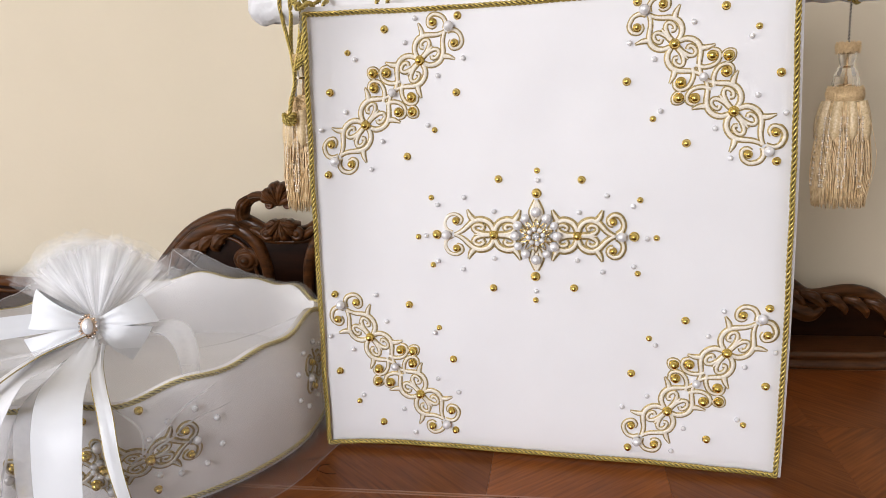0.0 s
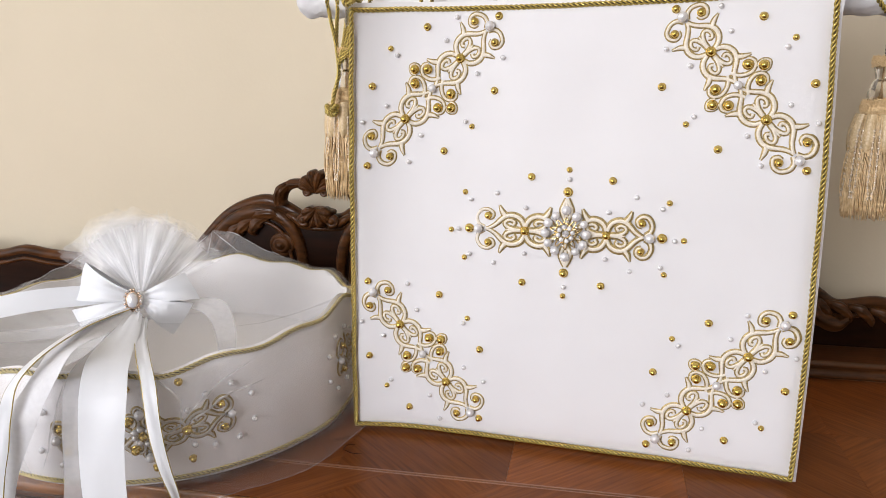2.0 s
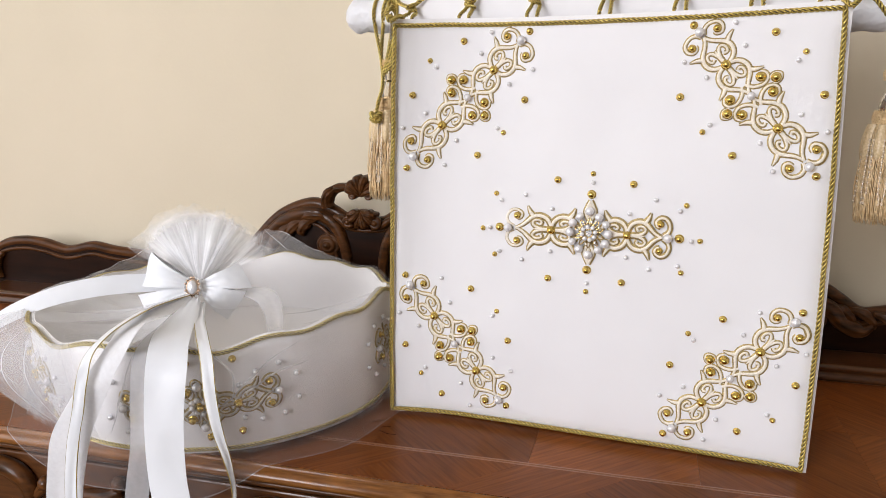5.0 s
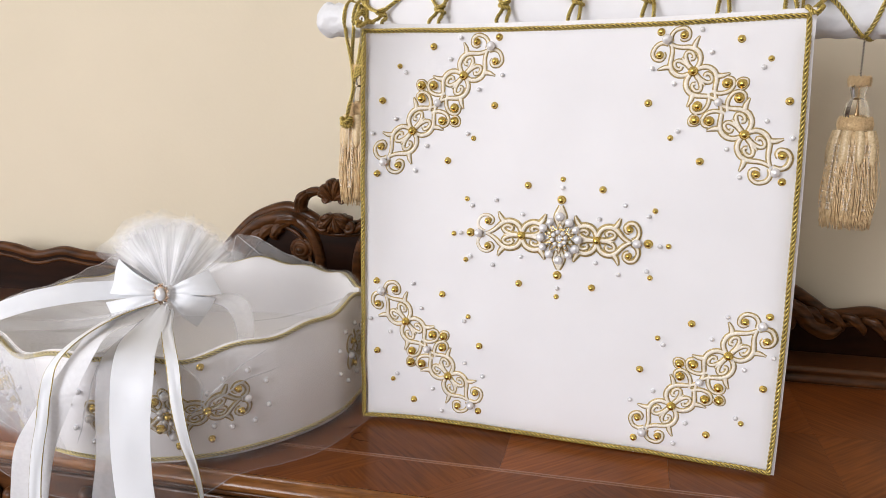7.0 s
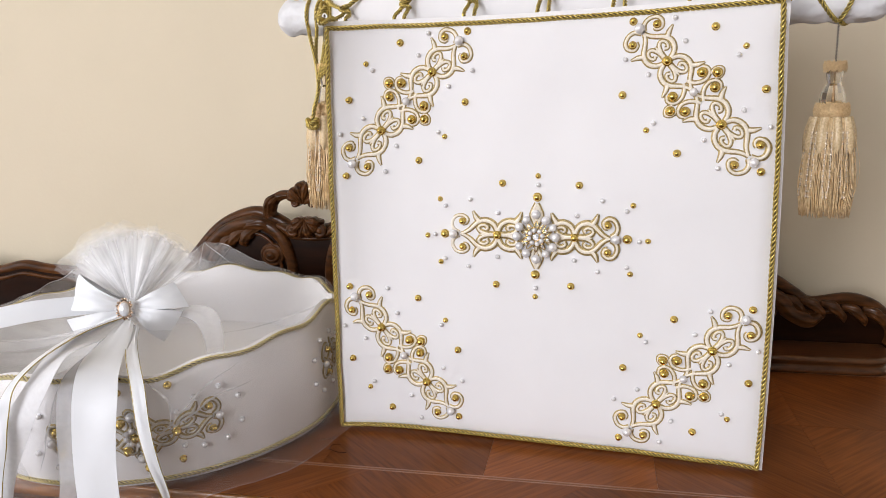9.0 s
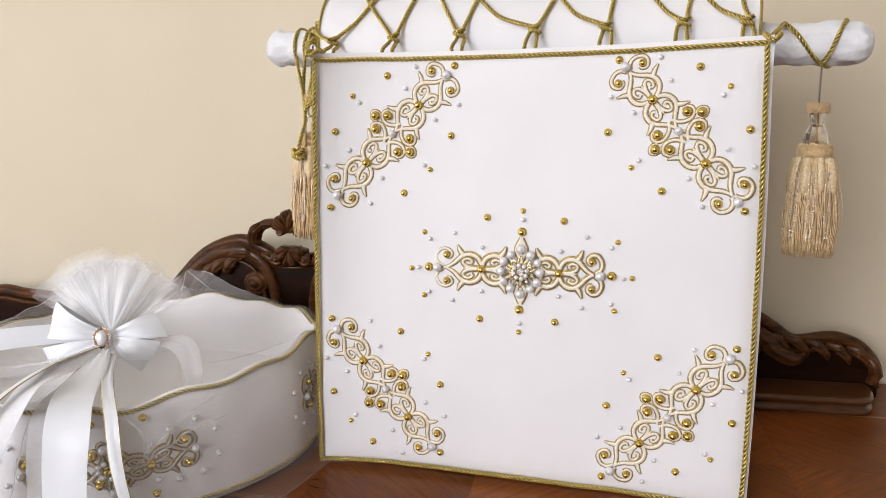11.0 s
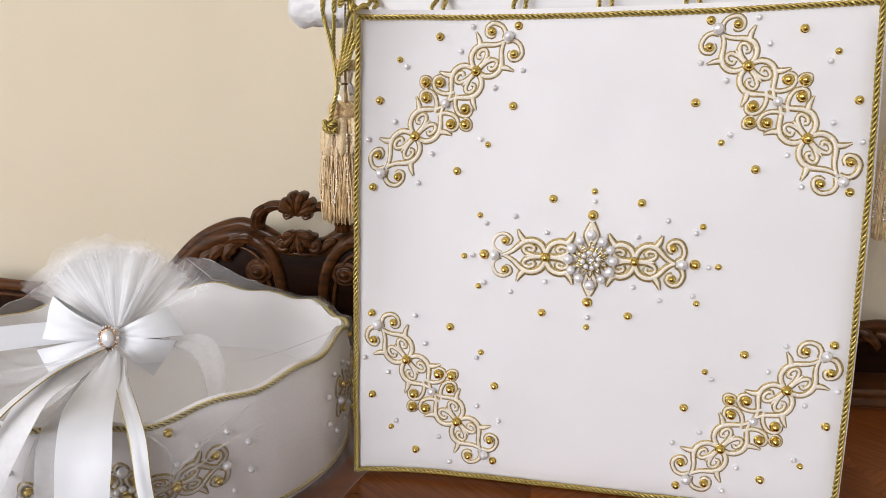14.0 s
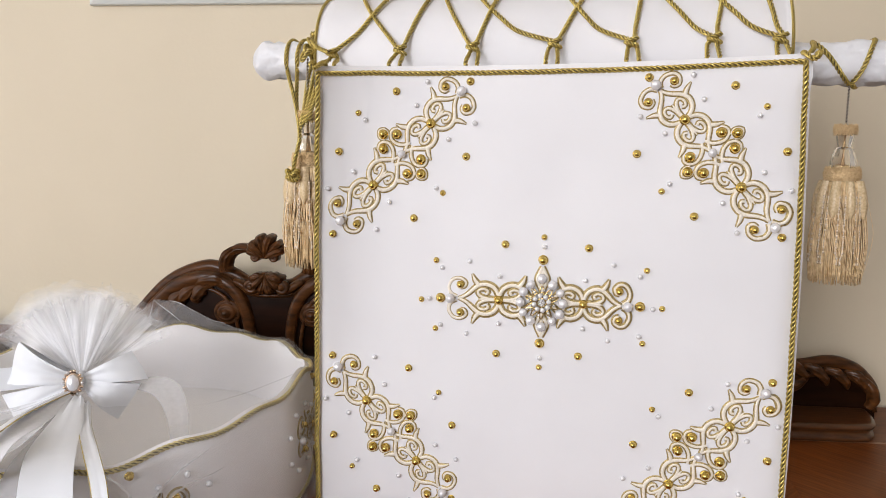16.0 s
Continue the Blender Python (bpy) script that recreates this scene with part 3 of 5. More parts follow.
        # acanthus leaf lying along the rim
        for k, pts in enumerate(([(-0.216, 1.020), (-0.232, 1.030), (-0.252, 1.029), (-0.270, 1.020)], [(-0.240, 1.026), (-0.256, 1.017), (-0.264, 1.004), (-0.262, 0.996)], [(-0.258, 1.022), (-0.274, 1.014), (-0.284, 1.002), (-0.283, 0.993)], [(-0.272, 1.016), (-0.290, 1.006), (-0.301, 0.992), (-0.301, 0.982)], [(-0.288, 1.002), (-0.306, 0.991), (-0.317, 0.977), (-0.318, 0.966)])):
            leaf("carved_leaf", spot(pts, (0.004, 0.009, 0.010, 0.005)), (0.004, 0.0085, 0.0075, 0.002), 0.006, 2, 0.16)
        # bracket of the crest: a leafy foot, a short arm and a curled end
        leaf("crest_foot", spot([(-0.218, 1.043), (-0.219, 1.053), (-0.214, 1.066), (-0.205, 1.074)], (0.010, 0.014, 0.018, 0.014)), (0.0095, 0.0085, 0.0085, 0.0060), 0.010, 3, 0.04)
        leaf("crest_arm", spot([(-0.211, 1.067), (-0.203, 1.0735), (-0.190, 1.0755), (-0.176, 1.074), (-0.163, 1.072)], 0.010), (0.006, 0.0075, 0.0065, 0.0060, 0.0060), 0.011, 2, 0.0)
        leaf("crest_strut", spot([(-0.210, 1.030), (-0.200, 1.026), (-0.188, 1.018), (-0.174, 1.014)], 0.006), (0.003, 0.006, 0.006, 0.004), 0.008, 1, 0.0)
    # palmettes of fluted leaves: one crowning the arms, one below it between two scrolls
    for z0, size, turns in ((1.064, 0.95, (-58, -36, -12, 12, 36, 58)), (1.042, -0.85, (-62, -36, -12, 12, 36, 62))):
        for k, deg in enumerate(turns):
            a = math.radians(deg)
            long = abs(size) * (0.037 - 0.011 * abs(deg) / 60)
            lift = 0.010 + 0.004 * (k % 2)
            stem = [(mid + long * r * math.sin(a) * (1.0 + 0.25 * r), y0 - lift - d, z0 + (1 if size > 0 else -1) * (long * r * math.cos(a) - 0.003 * r * r * abs(math.sin(a)))) for r, d in ((0.02, 0.006), (0.35, 0.011), (0.7, 0.012), (0.92, 0.008), (1.0, 0.001))]
            w = abs(size)
            leaf("palmette_leaf", stem, (0.0022 * w, 0.0042 * w, 0.0056 * w, 0.0056 * w, 0.0026 * w), 0.0060 * w, 2, 0.0)
        for side in (-1, 1):
            v, f = lathe_mesh([(0.0062, -0.012), (0.0062, 0.004), (0.0040, 0.0062), (0.0032, 0.0048), (0.0008, 0.0075)], 16)
            board_raw("palmette_curl", np.stack([mid + side * 0.0135 * abs(size) + v[:, 0], y0 - 0.018 - v[:, 2], z0 + (0.001 if size > 0 else -0.004) + v[:, 1]], 1), f, CARVED, "", back)
    for side in (-1, 1):
        v, f = lathe_mesh([(0.0105, 0), (0.0100, 0.005), (0.0065, 0.007), (0.0055, 0.005), (0.0035, 0.010), (0.001, 0.011)], 20)
        board_raw("shell_scroll", np.stack([mid + side * 0.0215 + v[:, 0], y0 - 0.012 - v[:, 2], 1.024 + v[:, 1]], 1), f, CARVED, "", back)
    # leaf carving on the wings and the S-scroll of the right part
    for j in range(5):
        x = 0.500 + 0.026 * j
        leaf("carved_leaf", [(x, y0 - 0.004, 0.944 - 0.0035 * j), (x + 0.014, y0 - 0.010, 0.940 - 0.0035 * j), (x + 0.026, y0 - 0.010, 0.930 - 0.004 * j), (x + 0.030, y0 - 0.005, 0.920 - 0.004 * j)], (0.003, 0.0070, 0.0055, 0.0010), 0.0035, 2, 0.08)
    leaf("scroll_end", [(0.622, y0 - 0.004, 0.926), (0.636, y0 - 0.008, 0.912), (0.640, y0 - 0.008, 0.896), (0.634, y0 - 0.006, 0.884)], (0.003, 0.007, 0.007, 0.004), 0.008, 1, 0.0)
    leaf("scroll_end", [(-0.842, y0 - 0.004, 0.934), (-0.856, y0 - 0.008, 0.918), (-0.858, y0 - 0.008, 0.900), (-0.850, y0 - 0.006, 0.886)], (0.003, 0.008, 0.008, 0.004), 0.008, 1, 0.0)
    leaf("carved_curl", [(0.43, y0 - 0.008, 0.962), (0.47, y0 - 0.010, 0.957), (0.498, y0 - 0.012, 0.940), (0.515, y0 - 0.012, 0.922), (0.538, y0 - 0.012, 0.914), (0.552, y0 - 0.010, 0.922)], (0.004, 0.009, 0.012, 0.010, 0.004), 0.009, 2, 0.10)
    v, f = lathe_mesh([(0.014, 0), (0.013, 0.006), (0.006, 0.012), (0.001, 0.013)], 20)
    board_raw("carved_boss", np.stack([0.482 + v[:, 0], y0 - 0.010 - v[:, 2], 0.926 + v[:, 1]], 1), f, CARVED, "", back)


gallery()


# ---- scroll: front panel, roll, rod, cords, tassels ----
TURN = -6.0
scroll = empty("ceremonial_scroll", pose(0, 0, TOP, 0, 0, TURN), "white satin scroll with gold cord and beaded embroidery on the sideboard", "scroll")
Z0 = 0.157          # height of the panel's datum over the table


def bead_meshes():
    """Shared meshes: gold beads on a thin collar and pearls, by diameter in millimetres."""
    out = {}
    for kind, sizes in (("gold", (7.2, 5.8, 4.4)), ("pearl", (8.8, 7.6, 5.4, 4.6))):
        for mm in sizes:
            r = mm / 2000
            prof = [(r * 1.22, 0.0), (r * 1.25, r * 0.15), (r * 1.1, r * 0.3)] if kind == "gold" else [(r * 0.7, 0.0)]
            prof += [(r * math.cos(a), r * (0.80 if kind == "gold" else 0.62) + r * math.sin(a)) for a in np.linspace(-0.5, 1.5, 9)]
            v, f = lathe_mesh(prof, 14)
            data = bpy.data.meshes.new(f"{kind}_bead")
            data.from_pydata([tuple(p) for p in np.stack([v[:, 0], -v[:, 2], v[:, 1]], 1)], [], f)
            data.polygons.foreach_set("use_smooth", [True] * len(f))
            data.materials.append(GOLD if kind == "gold" else PEARL)
            out[kind, mm] = data
    return out


BEADS = bead_meshes()


def put_bead(kind, mm, parent, m):
    ob = new("gold_bead" if kind == "gold" else "pearl", BEADS[kind, mm])
    ob.parent = parent
    ob.matrix_basis = m
    return ob


# One half of the embroidered motif, in units of half a millimetre along (s) and across (w) its axis.
UNIT = 0.000494
LOBE = [(147, 0), (139, 3), (130, 9), (122, 17), (114, 24), (103, 28), (91, 26), (82, 19), (77, 8)]
HOOK = [(82, 0.5), (93, 1), (102, 3), (110, 7), (113, 13), (109, 18), (101, 19), (95, 15), (98, 10)]
THORN = [(112, 27), (118, 35), (123, 47)]
STEM = [(80, 0), (92, 0), (103, 0), (112, 0)]
END_CURL = [(150, 3), (160, 10), (163, 22), (156, 35), (144, 38), (134, 31), (136, 22), (143, 20)]
SIDE_CURL = [(24, 3), (13, 10), (6, 20), (4, 31), (9, 41), (18, 44), (26, 39)]
BAND = (0.0016, 0.0019, 0.0023, 0.0025, 0.0024, 0.0022)
HOOK_BAND = (0.0018, 0.0019, 0.0018, 0.0016, 0.0015, 0.0017)
SIDE_TIP = [(-5, 42), (-9, 49), (-7, 57), (0, 62), (7, 57), (9, 49), (5, 42)]


def motif_lines(core):
    """(line, half width) for the whole motif; core: with the bead clusters beside its middle."""
    lines = []
    for a in (-1, 1):
        for b in (-1, 1):
            flip = lambda pts, mirror=False: smooth_line([(a * ((152 - s) if mirror else s) * UNIT, b * w * UNIT) for s, w in pts], 6)
            lines += [(flip(LOBE), BAND), (flip(LOBE, True), BAND), (flip(HOOK), HOOK_BAND), (flip(HOOK, True), HOOK_BAND), (flip(END_CURL), (0.0020, 0.0019, 0.0018, 0.0016, 0.0014))]
            lines += [(flip(THORN), (0.0027, 0.0020, 0.0002)), (flip(THORN, True), (0.0027, 0.0020, 0.0002))]
            if core:
                lines.append((flip(SIDE_CURL), (0.0019, 0.0018, 0.0017, 0.0015, 0.0013)))
            if b > 0:
                lines += [(flip(STEM), (0.0022, 0.0026, 0.0022, 0.0003)), (flip(STEM, True), (0.0022, 0.0026, 0.0022, 0.0003))]
        if core:
            lines.append((smooth_line([(s * UNIT, a * w * UNIT) for s, w in SIDE_TIP], 6), 0.0011))
    return lines


def embroider(parent, place, core, stitch=None, name="embroidered_motif"):
    outline, cream = [], []
    for line, half in motif_lines(core):
        wide = np.asarray(half) + 0.00115
        outline.append(band_mesh(line, wide, 0.0012, place))
        cream.append(band_mesh(line, np.asarray(half) * 0.95, 0.0018, place))
    ob = raw(name, *join(cream), stitch or CREAM_THREAD, parent, "cream satin-stitch scrollwork")
    raw("gold_outline", *join(outline), GOLD_THREAD, parent, "gold thread outline")
    return ob


CORE_BEADS = [("gold", 7.2, 0, 51), ("gold", 7.2, 18, 32), ("gold", 7.2, -18, 32)]
AXIS_BEADS = [("gold", 7.2, 76, 0), ("pearl", 8.8, 160, 0)]
CURL_BEAD = ("gold", 5.8, 144, 27)
# Loose beads round each corner motif and round the middle one, along and across it: gold, then pearls.
LOOSE_TOP_LEFT = ([(-195, -5), (-75, 93), (-58, -98), (3, 114), (14, -104), (82, 88), (91, -88), (190, 1)],
    [(-140, 61), (-125, -62), (-80, 45), (-70, -44), (4, 95), (12, -89), (90, -43), (91, 43), (135, 57), (144, -57)])
LOOSE_TOP_RIGHT = ([(-175, 0), (-87, -96), (-73, 97), (-13, 114), (-10, -104), (58, -89), (67, 93), (176, -1)],
    [(-133, -52), (-131, 57), (-88, 45), (-85, -39), (-12, -86), (-9, 96), (69, -39), (71, 44), (123, 59), (124, -52)])
LOOSE_FOOT_LEFT = ([(-182, 3), (-67, 109), (-61, -102), (5, 124), (10, -114), (69, 103), (75, -104), (180, 4)],
    [(-126, -66), (-125, 70), (-75, -46), (-72, 50), (7, 111), (7, -97), (79, 51), (82, -49), (125, 65), (133, -66)])
LOOSE_FOOT_RIGHT = ([(-184, 2), (-73, -86), (-68, 94), (-8, -112), (4, 115), (71, 91), (72, -89), (181, 3)],
    [(-134, -58), (-129, 63), (-85, -43), (-82, 45), (-7, -97), (2, 99), (75, -39), (76, 44), (128, 55), (129, -58)])
LOOSE_MIDDLE = ([(-60, 103), (89, 101), (10, 118), (9, 77), (-188, 69), (-216, -6), (-179, -1), (-189, -60), (-73, -101), (6, -77), (6, -122), (76, -97), (188, -67), (219, -2), (181, 0), (190, 65)],
    [(11, 101), (-176, 56), (-125, 70), (-69, 44), (85, 43), (133, 73), (179, 54), (-200, -3), (203, -3), (-179, -52), (-130, -66), (-70, -44), (82, -45), (127, -65), (181, -54), (7, -104)])


def corner_beads():
    out = [("pearl", 7.6, 0, 0)]
    for a in (-1, 1):
        out += [(k, m, a * s, w) for k, m, s, w in AXIS_BEADS]
        out += [(k, m, s, a * w) for k, m, s, w in CORE_BEADS]
        for b in (-1, 1):
            out.append((*CURL_BEAD[:2], a * CURL_BEAD[2], b * CURL_BEAD[3]))
    return out


def middle_beads():
    out = []
    for a in (-1, 1):
        out += [(k, m, a * s, w) for k, m, s, w in AXIS_BEADS]
        out += [("gold", 5.8, a * 143, b * 26) for b in (-1, 1)]
    return out


def panel_front(u, v):
    """Depth of the panel's padded front, a little domed and uneven."""
    a, b = (u - 0.199) / 0.216, v / 0.216 - 1.0
    soft = 0.0016 * noise.noise((u * 7, v * 7, 0.3)) + 0.0006 * noise.noise((u * 21, v * 21, 4.1))
    pull = math.exp(-abs(u + 0.013) / 0.035) * (1.3 - v / 0.43) + 0.6 * math.exp(-v / 0.04)
    soft += 0.0011 * pull * noise.noise((u * 55, v * 22, 7.0))
    return 0.004 - 0.003 * max(0.0, 1 - a**4) * max(0.0, 1 - b**4) + soft


def curled(x, y, z):
    """The panel's left edge curls forward and inward, most of all at its top corner."""
    d = (0.010 + 0.060 * z) * math.exp(-(max(x, -0.02) + 0.003) / 0.05) - 0.0015
    k = d / 0.745
    return x + (0.33 - x) * k, y - d, z + (0.346 - z) * k * min(1.0, max(0.0, z / 0.08))


def front_panel():
    # outline of the cord: slightly wider at the foot, its top rising to one side
    def edge(a, b, grow=0.0):
        bow = math.sin(math.pi * min(1.0, max(0.0, b)))
        left = -0.0122 - 0.0030 * (1 - b) - 0.0012 * bow
        right = 0.4072 + 0.0040 * (1 - b) + 0.0030 * bow
        x = left + (right - left) * a + (2 * a - 1) * grow * (0.8 if a < 0.5 else 1.0)
        sag = math.sin(math.pi * a)
        foot = -0.1525 + 0.0030 * math.sqrt(max(0.0, sag))
        z = Z0 + foot + b * (0.2655 + 0.0055 * a - 0.0038 * sag - foot) + (2 * b - 1) * grow * (1.2 if b > 0.5 else 1.0)
        return x, z

    n = 48
    v, front = [], []
    for j in range(n + 1):
        for i in range(n + 1):
            x, z = edge(i / n, j / n, 0.0055)
            rim = min(i, n - i, j, n - j)
            roll = (0.0055, 0.0015, 0.0)[rim] if rim < 3 and n - j > 2 else 0.0012 if j == n else 0.0
            v.append(curled(x, panel_front(x, z) + roll, z))
    m = (n + 1) ** 2
    f = grid_faces(n + 1, n + 1)
    for j in range(n + 1):
        for i in range(n + 1):
            x, z = edge(i / n, j / n, 0.0055)
            v.append(curled(x, 0.017, z))
    f += [tuple(m + i for i in g)[::-1] for g in grid_faces(n + 1, n + 1)]
    ring = [i for i in range(n + 1)] + [(j + 1) * (n + 1) - 1 for j in range(1, n + 1)] + [n * (n + 1) + i for i in range(n - 1, -1, -1)] + [j * (n + 1) for j in range(n - 1, 0, -1)]
    f += [(a, b, m + b, m + a) for a, b in zip(ring, ring[1:] + ring[:1])]
    panel = raw("front_panel", v, f, SATIN, scroll, "stiff padded panel of white satin")
    panel.data.set_sharp_from_angle(angle=radians(45))

    def edge_line(a, b):
        x, z = edge(a, b)
        wave = 0.0006 * noise.noise((x * 30, z * 30, 2.0))
        return curled(x + wave, panel_front(x, z) - 0.0012, z + wave)

    line = [edge_line(t, 0) for t in np.linspace(0, 1, 40)] + [edge_line(1, t) for t in np.linspace(0, 1, 40)[1:]]
    line += [edge_line(1 - t, 1) for t in np.linspace(0, 1, 40)[1:]] + [edge_line(0, 1 - t) for t in np.linspace(0, 1, 40)[1:-1]]
    rope("edge_cord", line, 0.0026, 0.0138, 3, True, CORD, scroll, "twisted gold cord sewn along the panel's edge")

    def sew(kind, mm, x, z, lift=0.0):
        put_bead(kind, mm, panel, pose(*curled(x, panel_front(x, z) - lift, z)))

    # centre, turn, stretch along, shift of the middle, and the loose beads
    for cx, cz, deg, stretch, shift, (gold, pearls) in ((0.0676, 0.1892, 45.8, 1.036, 10, LOOSE_TOP_LEFT), (0.3417, 0.1935, -49.3, 0.976, -9, LOOSE_TOP_RIGHT), (0.0595, -0.0672, -48.4, 0.992, 6, LOOSE_FOOT_LEFT), (0.3427, -0.0675, 49.9, 1.005, -3, LOOSE_FOOT_RIGHT)):
        c, s = math.cos(math.radians(deg)), math.sin(math.radians(deg))

        def at(u, w, cx=cx, cz=cz, c=c, s=s, stretch=stretch, shift=shift):
            u = u * stretch + shift * UNIT * (1 - (u / (175 * UNIT)) ** 2)
            return cx + c * u - s * w, Z0 + cz + s * u + c * w

        def place(u, w, out):
            x, z = at(u, w)
            return curled(x, panel_front(x, z) - out, z)

        embroider(panel, place, True)
        for kind, mm, u, w in corner_beads():
            sew(kind, mm, *at(u * UNIT, w * UNIT), 0.0012)
        for u, w in gold:
            sew("gold", 4.4 if abs(w) > 102 and abs(u) < 20 else 5.8, cx + (c * u - s * w) * UNIT, Z0 + cz + (s * u + c * w) * UNIT)
        for u, w in pearls:
            sew("pearl", 4.6, cx + (c * u - s * w) * UNIT, Z0 + cz + (s * u + c * w) * UNIT)

    cx, cz = 0.1967, 0.0628

    def mid_at(u, w):
        return cx + u + 8 * UNIT * (1 - (u / (160 * UNIT)) ** 2), Z0 + cz + w

    def place_mid(u, w, out):
        x, z = mid_at(u, w)
        return (x, panel_front(x, z) - out, z)

    embroider(panel, place_mid, False)
    tips, inner = [], []
    for a in (-1, 1):
        for pts in ([(0, a * 20), (-9, a * 40), (-6, a * 52), (0, a * 64)], [(0, a * 20), (9, a * 40), (6, a * 52), (0, a * 64)], [(0, a * 14), (0, a * 40), (0, a * 58)]):
            line = smooth_line([(s * UNIT, w * UNIT) for s, w in pts], 6)
            tips.append(band_mesh(line, 0.0028, 0.0011, place_mid))
            inner.append(band_mesh(line, 0.0018, 0.0021, place_mid))
    raw("petal_outline", *join(tips), GOLD_THREAD, panel)
    raw("stitched_petals", *join(inner), CREAM_THREAD, panel)
    for kind, mm, u, w in middle_beads():
        sew(kind, mm, *mid_at(u * UNIT, w * UNIT), 0.0012)
    for u, w in LOOSE_MIDDLE[0]:
        sew("gold", 7.2 if 170 < abs(u) < 185 or abs(w) < 80 and abs(u) < 20 else 4.4 if abs(u) > 150 or abs(w) > 110 else 5.8, cx + u * UNIT, Z0 + cz + w * UNIT)
    for u, w in LOOSE_MIDDLE[1]:
        sew("pearl", 4.6, cx + u * UNIT, Z0 + cz + w * UNIT)
    cx += 8 * UNIT
    for k in range(12):
        a = k / 12 * 2 * math.pi + math.pi / 2
        long = 44 if k in (0, 6) else 38
        x, z = cx + 38 * UNIT * math.cos(a), Z0 + cz + long * UNIT * math.sin(a)
        put_bead("pearl", 7.6 if k % 3 == 1 else 8.8, panel, pose(x, panel_front(x, z) - 0.0015, z))
    # jewelled brooch in the middle: a flower of small pearls on open gold leaves
    y = panel_front(cx, Z0 + cz)
    star = []
    for k in range(10):
        a = k / 10 * 2 * math.pi + 0.3
        for lean in (-0.22, 0.22):
            line = np.array([(cx + 0.0155 * q * math.cos(a + lean * math.sin(math.pi * q)), y - 0.0030 - 0.0012 * (1 - q), Z0 + cz + 0.0155 * q * math.sin(a + lean * math.sin(math.pi * q))) for q in (0.3, 0.5, 0.65, 0.8, 0.92, 1.0)])
            star.append(tube_mesh(line, (0.0004, 0.0007, 0.0008, 0.0007, 0.0006, 0.0003), 6))
    for r in (0.0040, 0.0092):
        ring = np.array([(cx + r * math.cos(a), y - 0.0042 + 0.15 * r, Z0 + cz + r * math.sin(a)) for a in np.linspace(0, 2 * np.pi, 32, endpoint=False)])
        star.append(tube_mesh(ring, 0.0006, 6, True))
    brooch = raw("brooch", *join(star), BROOCH_GOLD, panel, "gold filigree brooch set with pearls and rhinestones")

    def stone(r, turn, size, out):
        v, f = lathe_mesh([(size, 0), (size * 1.1, size * 0.6), (size * 0.6, size * 1.3), (size * 0.15, size * 1.4)], 7)
        raw("rhinestone", np.stack([cx + r * math.cos(turn) + v[:, 0], y - out - v[:, 2], Z0 + cz + r * math.sin(turn) + v[:, 1]], 1), f, GEM, brooch, smooth=False)

    for k in range(8):
        a = k / 8 * 2 * math.pi + 0.2
        put_bead("pearl", 4.6, brooch, pose(cx + 0.0066 * math.cos(a), y - 0.0036, Z0 + cz + 0.0066 * math.sin(a)))
        stone(0.0115, a + 0.39, 0.0011, 0.0032)
    for k in range(5):
        stone(0.0022, k * 2 * math.pi / 5, 0.0010, 0.0050)
    stone(0.0, 0.0, 0.0012, 0.0056)
    return panel


front_panel()

ROLL_Y, ROLL_Z, ROLL_R = 0.085, Z0 + 0.283, 0.066
ROLL_BACK = 0.020     # the roll sits a little behind the rod


def rod_z(u):
    """Height of the rod's axis, which rises a little to one end."""
    return Z0 + 0.2765 + 0.009 * min(1.0, max(0.0, (0.45 - u) / 0.55))


def on_roll(u, deg, lift=0.003):
    a = math.radians(deg)
    return np.array((u, ROLL_Y + ROLL_BACK - (ROLL_R + lift) * math.cos(a), ROLL_Z + (ROLL_R + lift) * math.sin(a)))


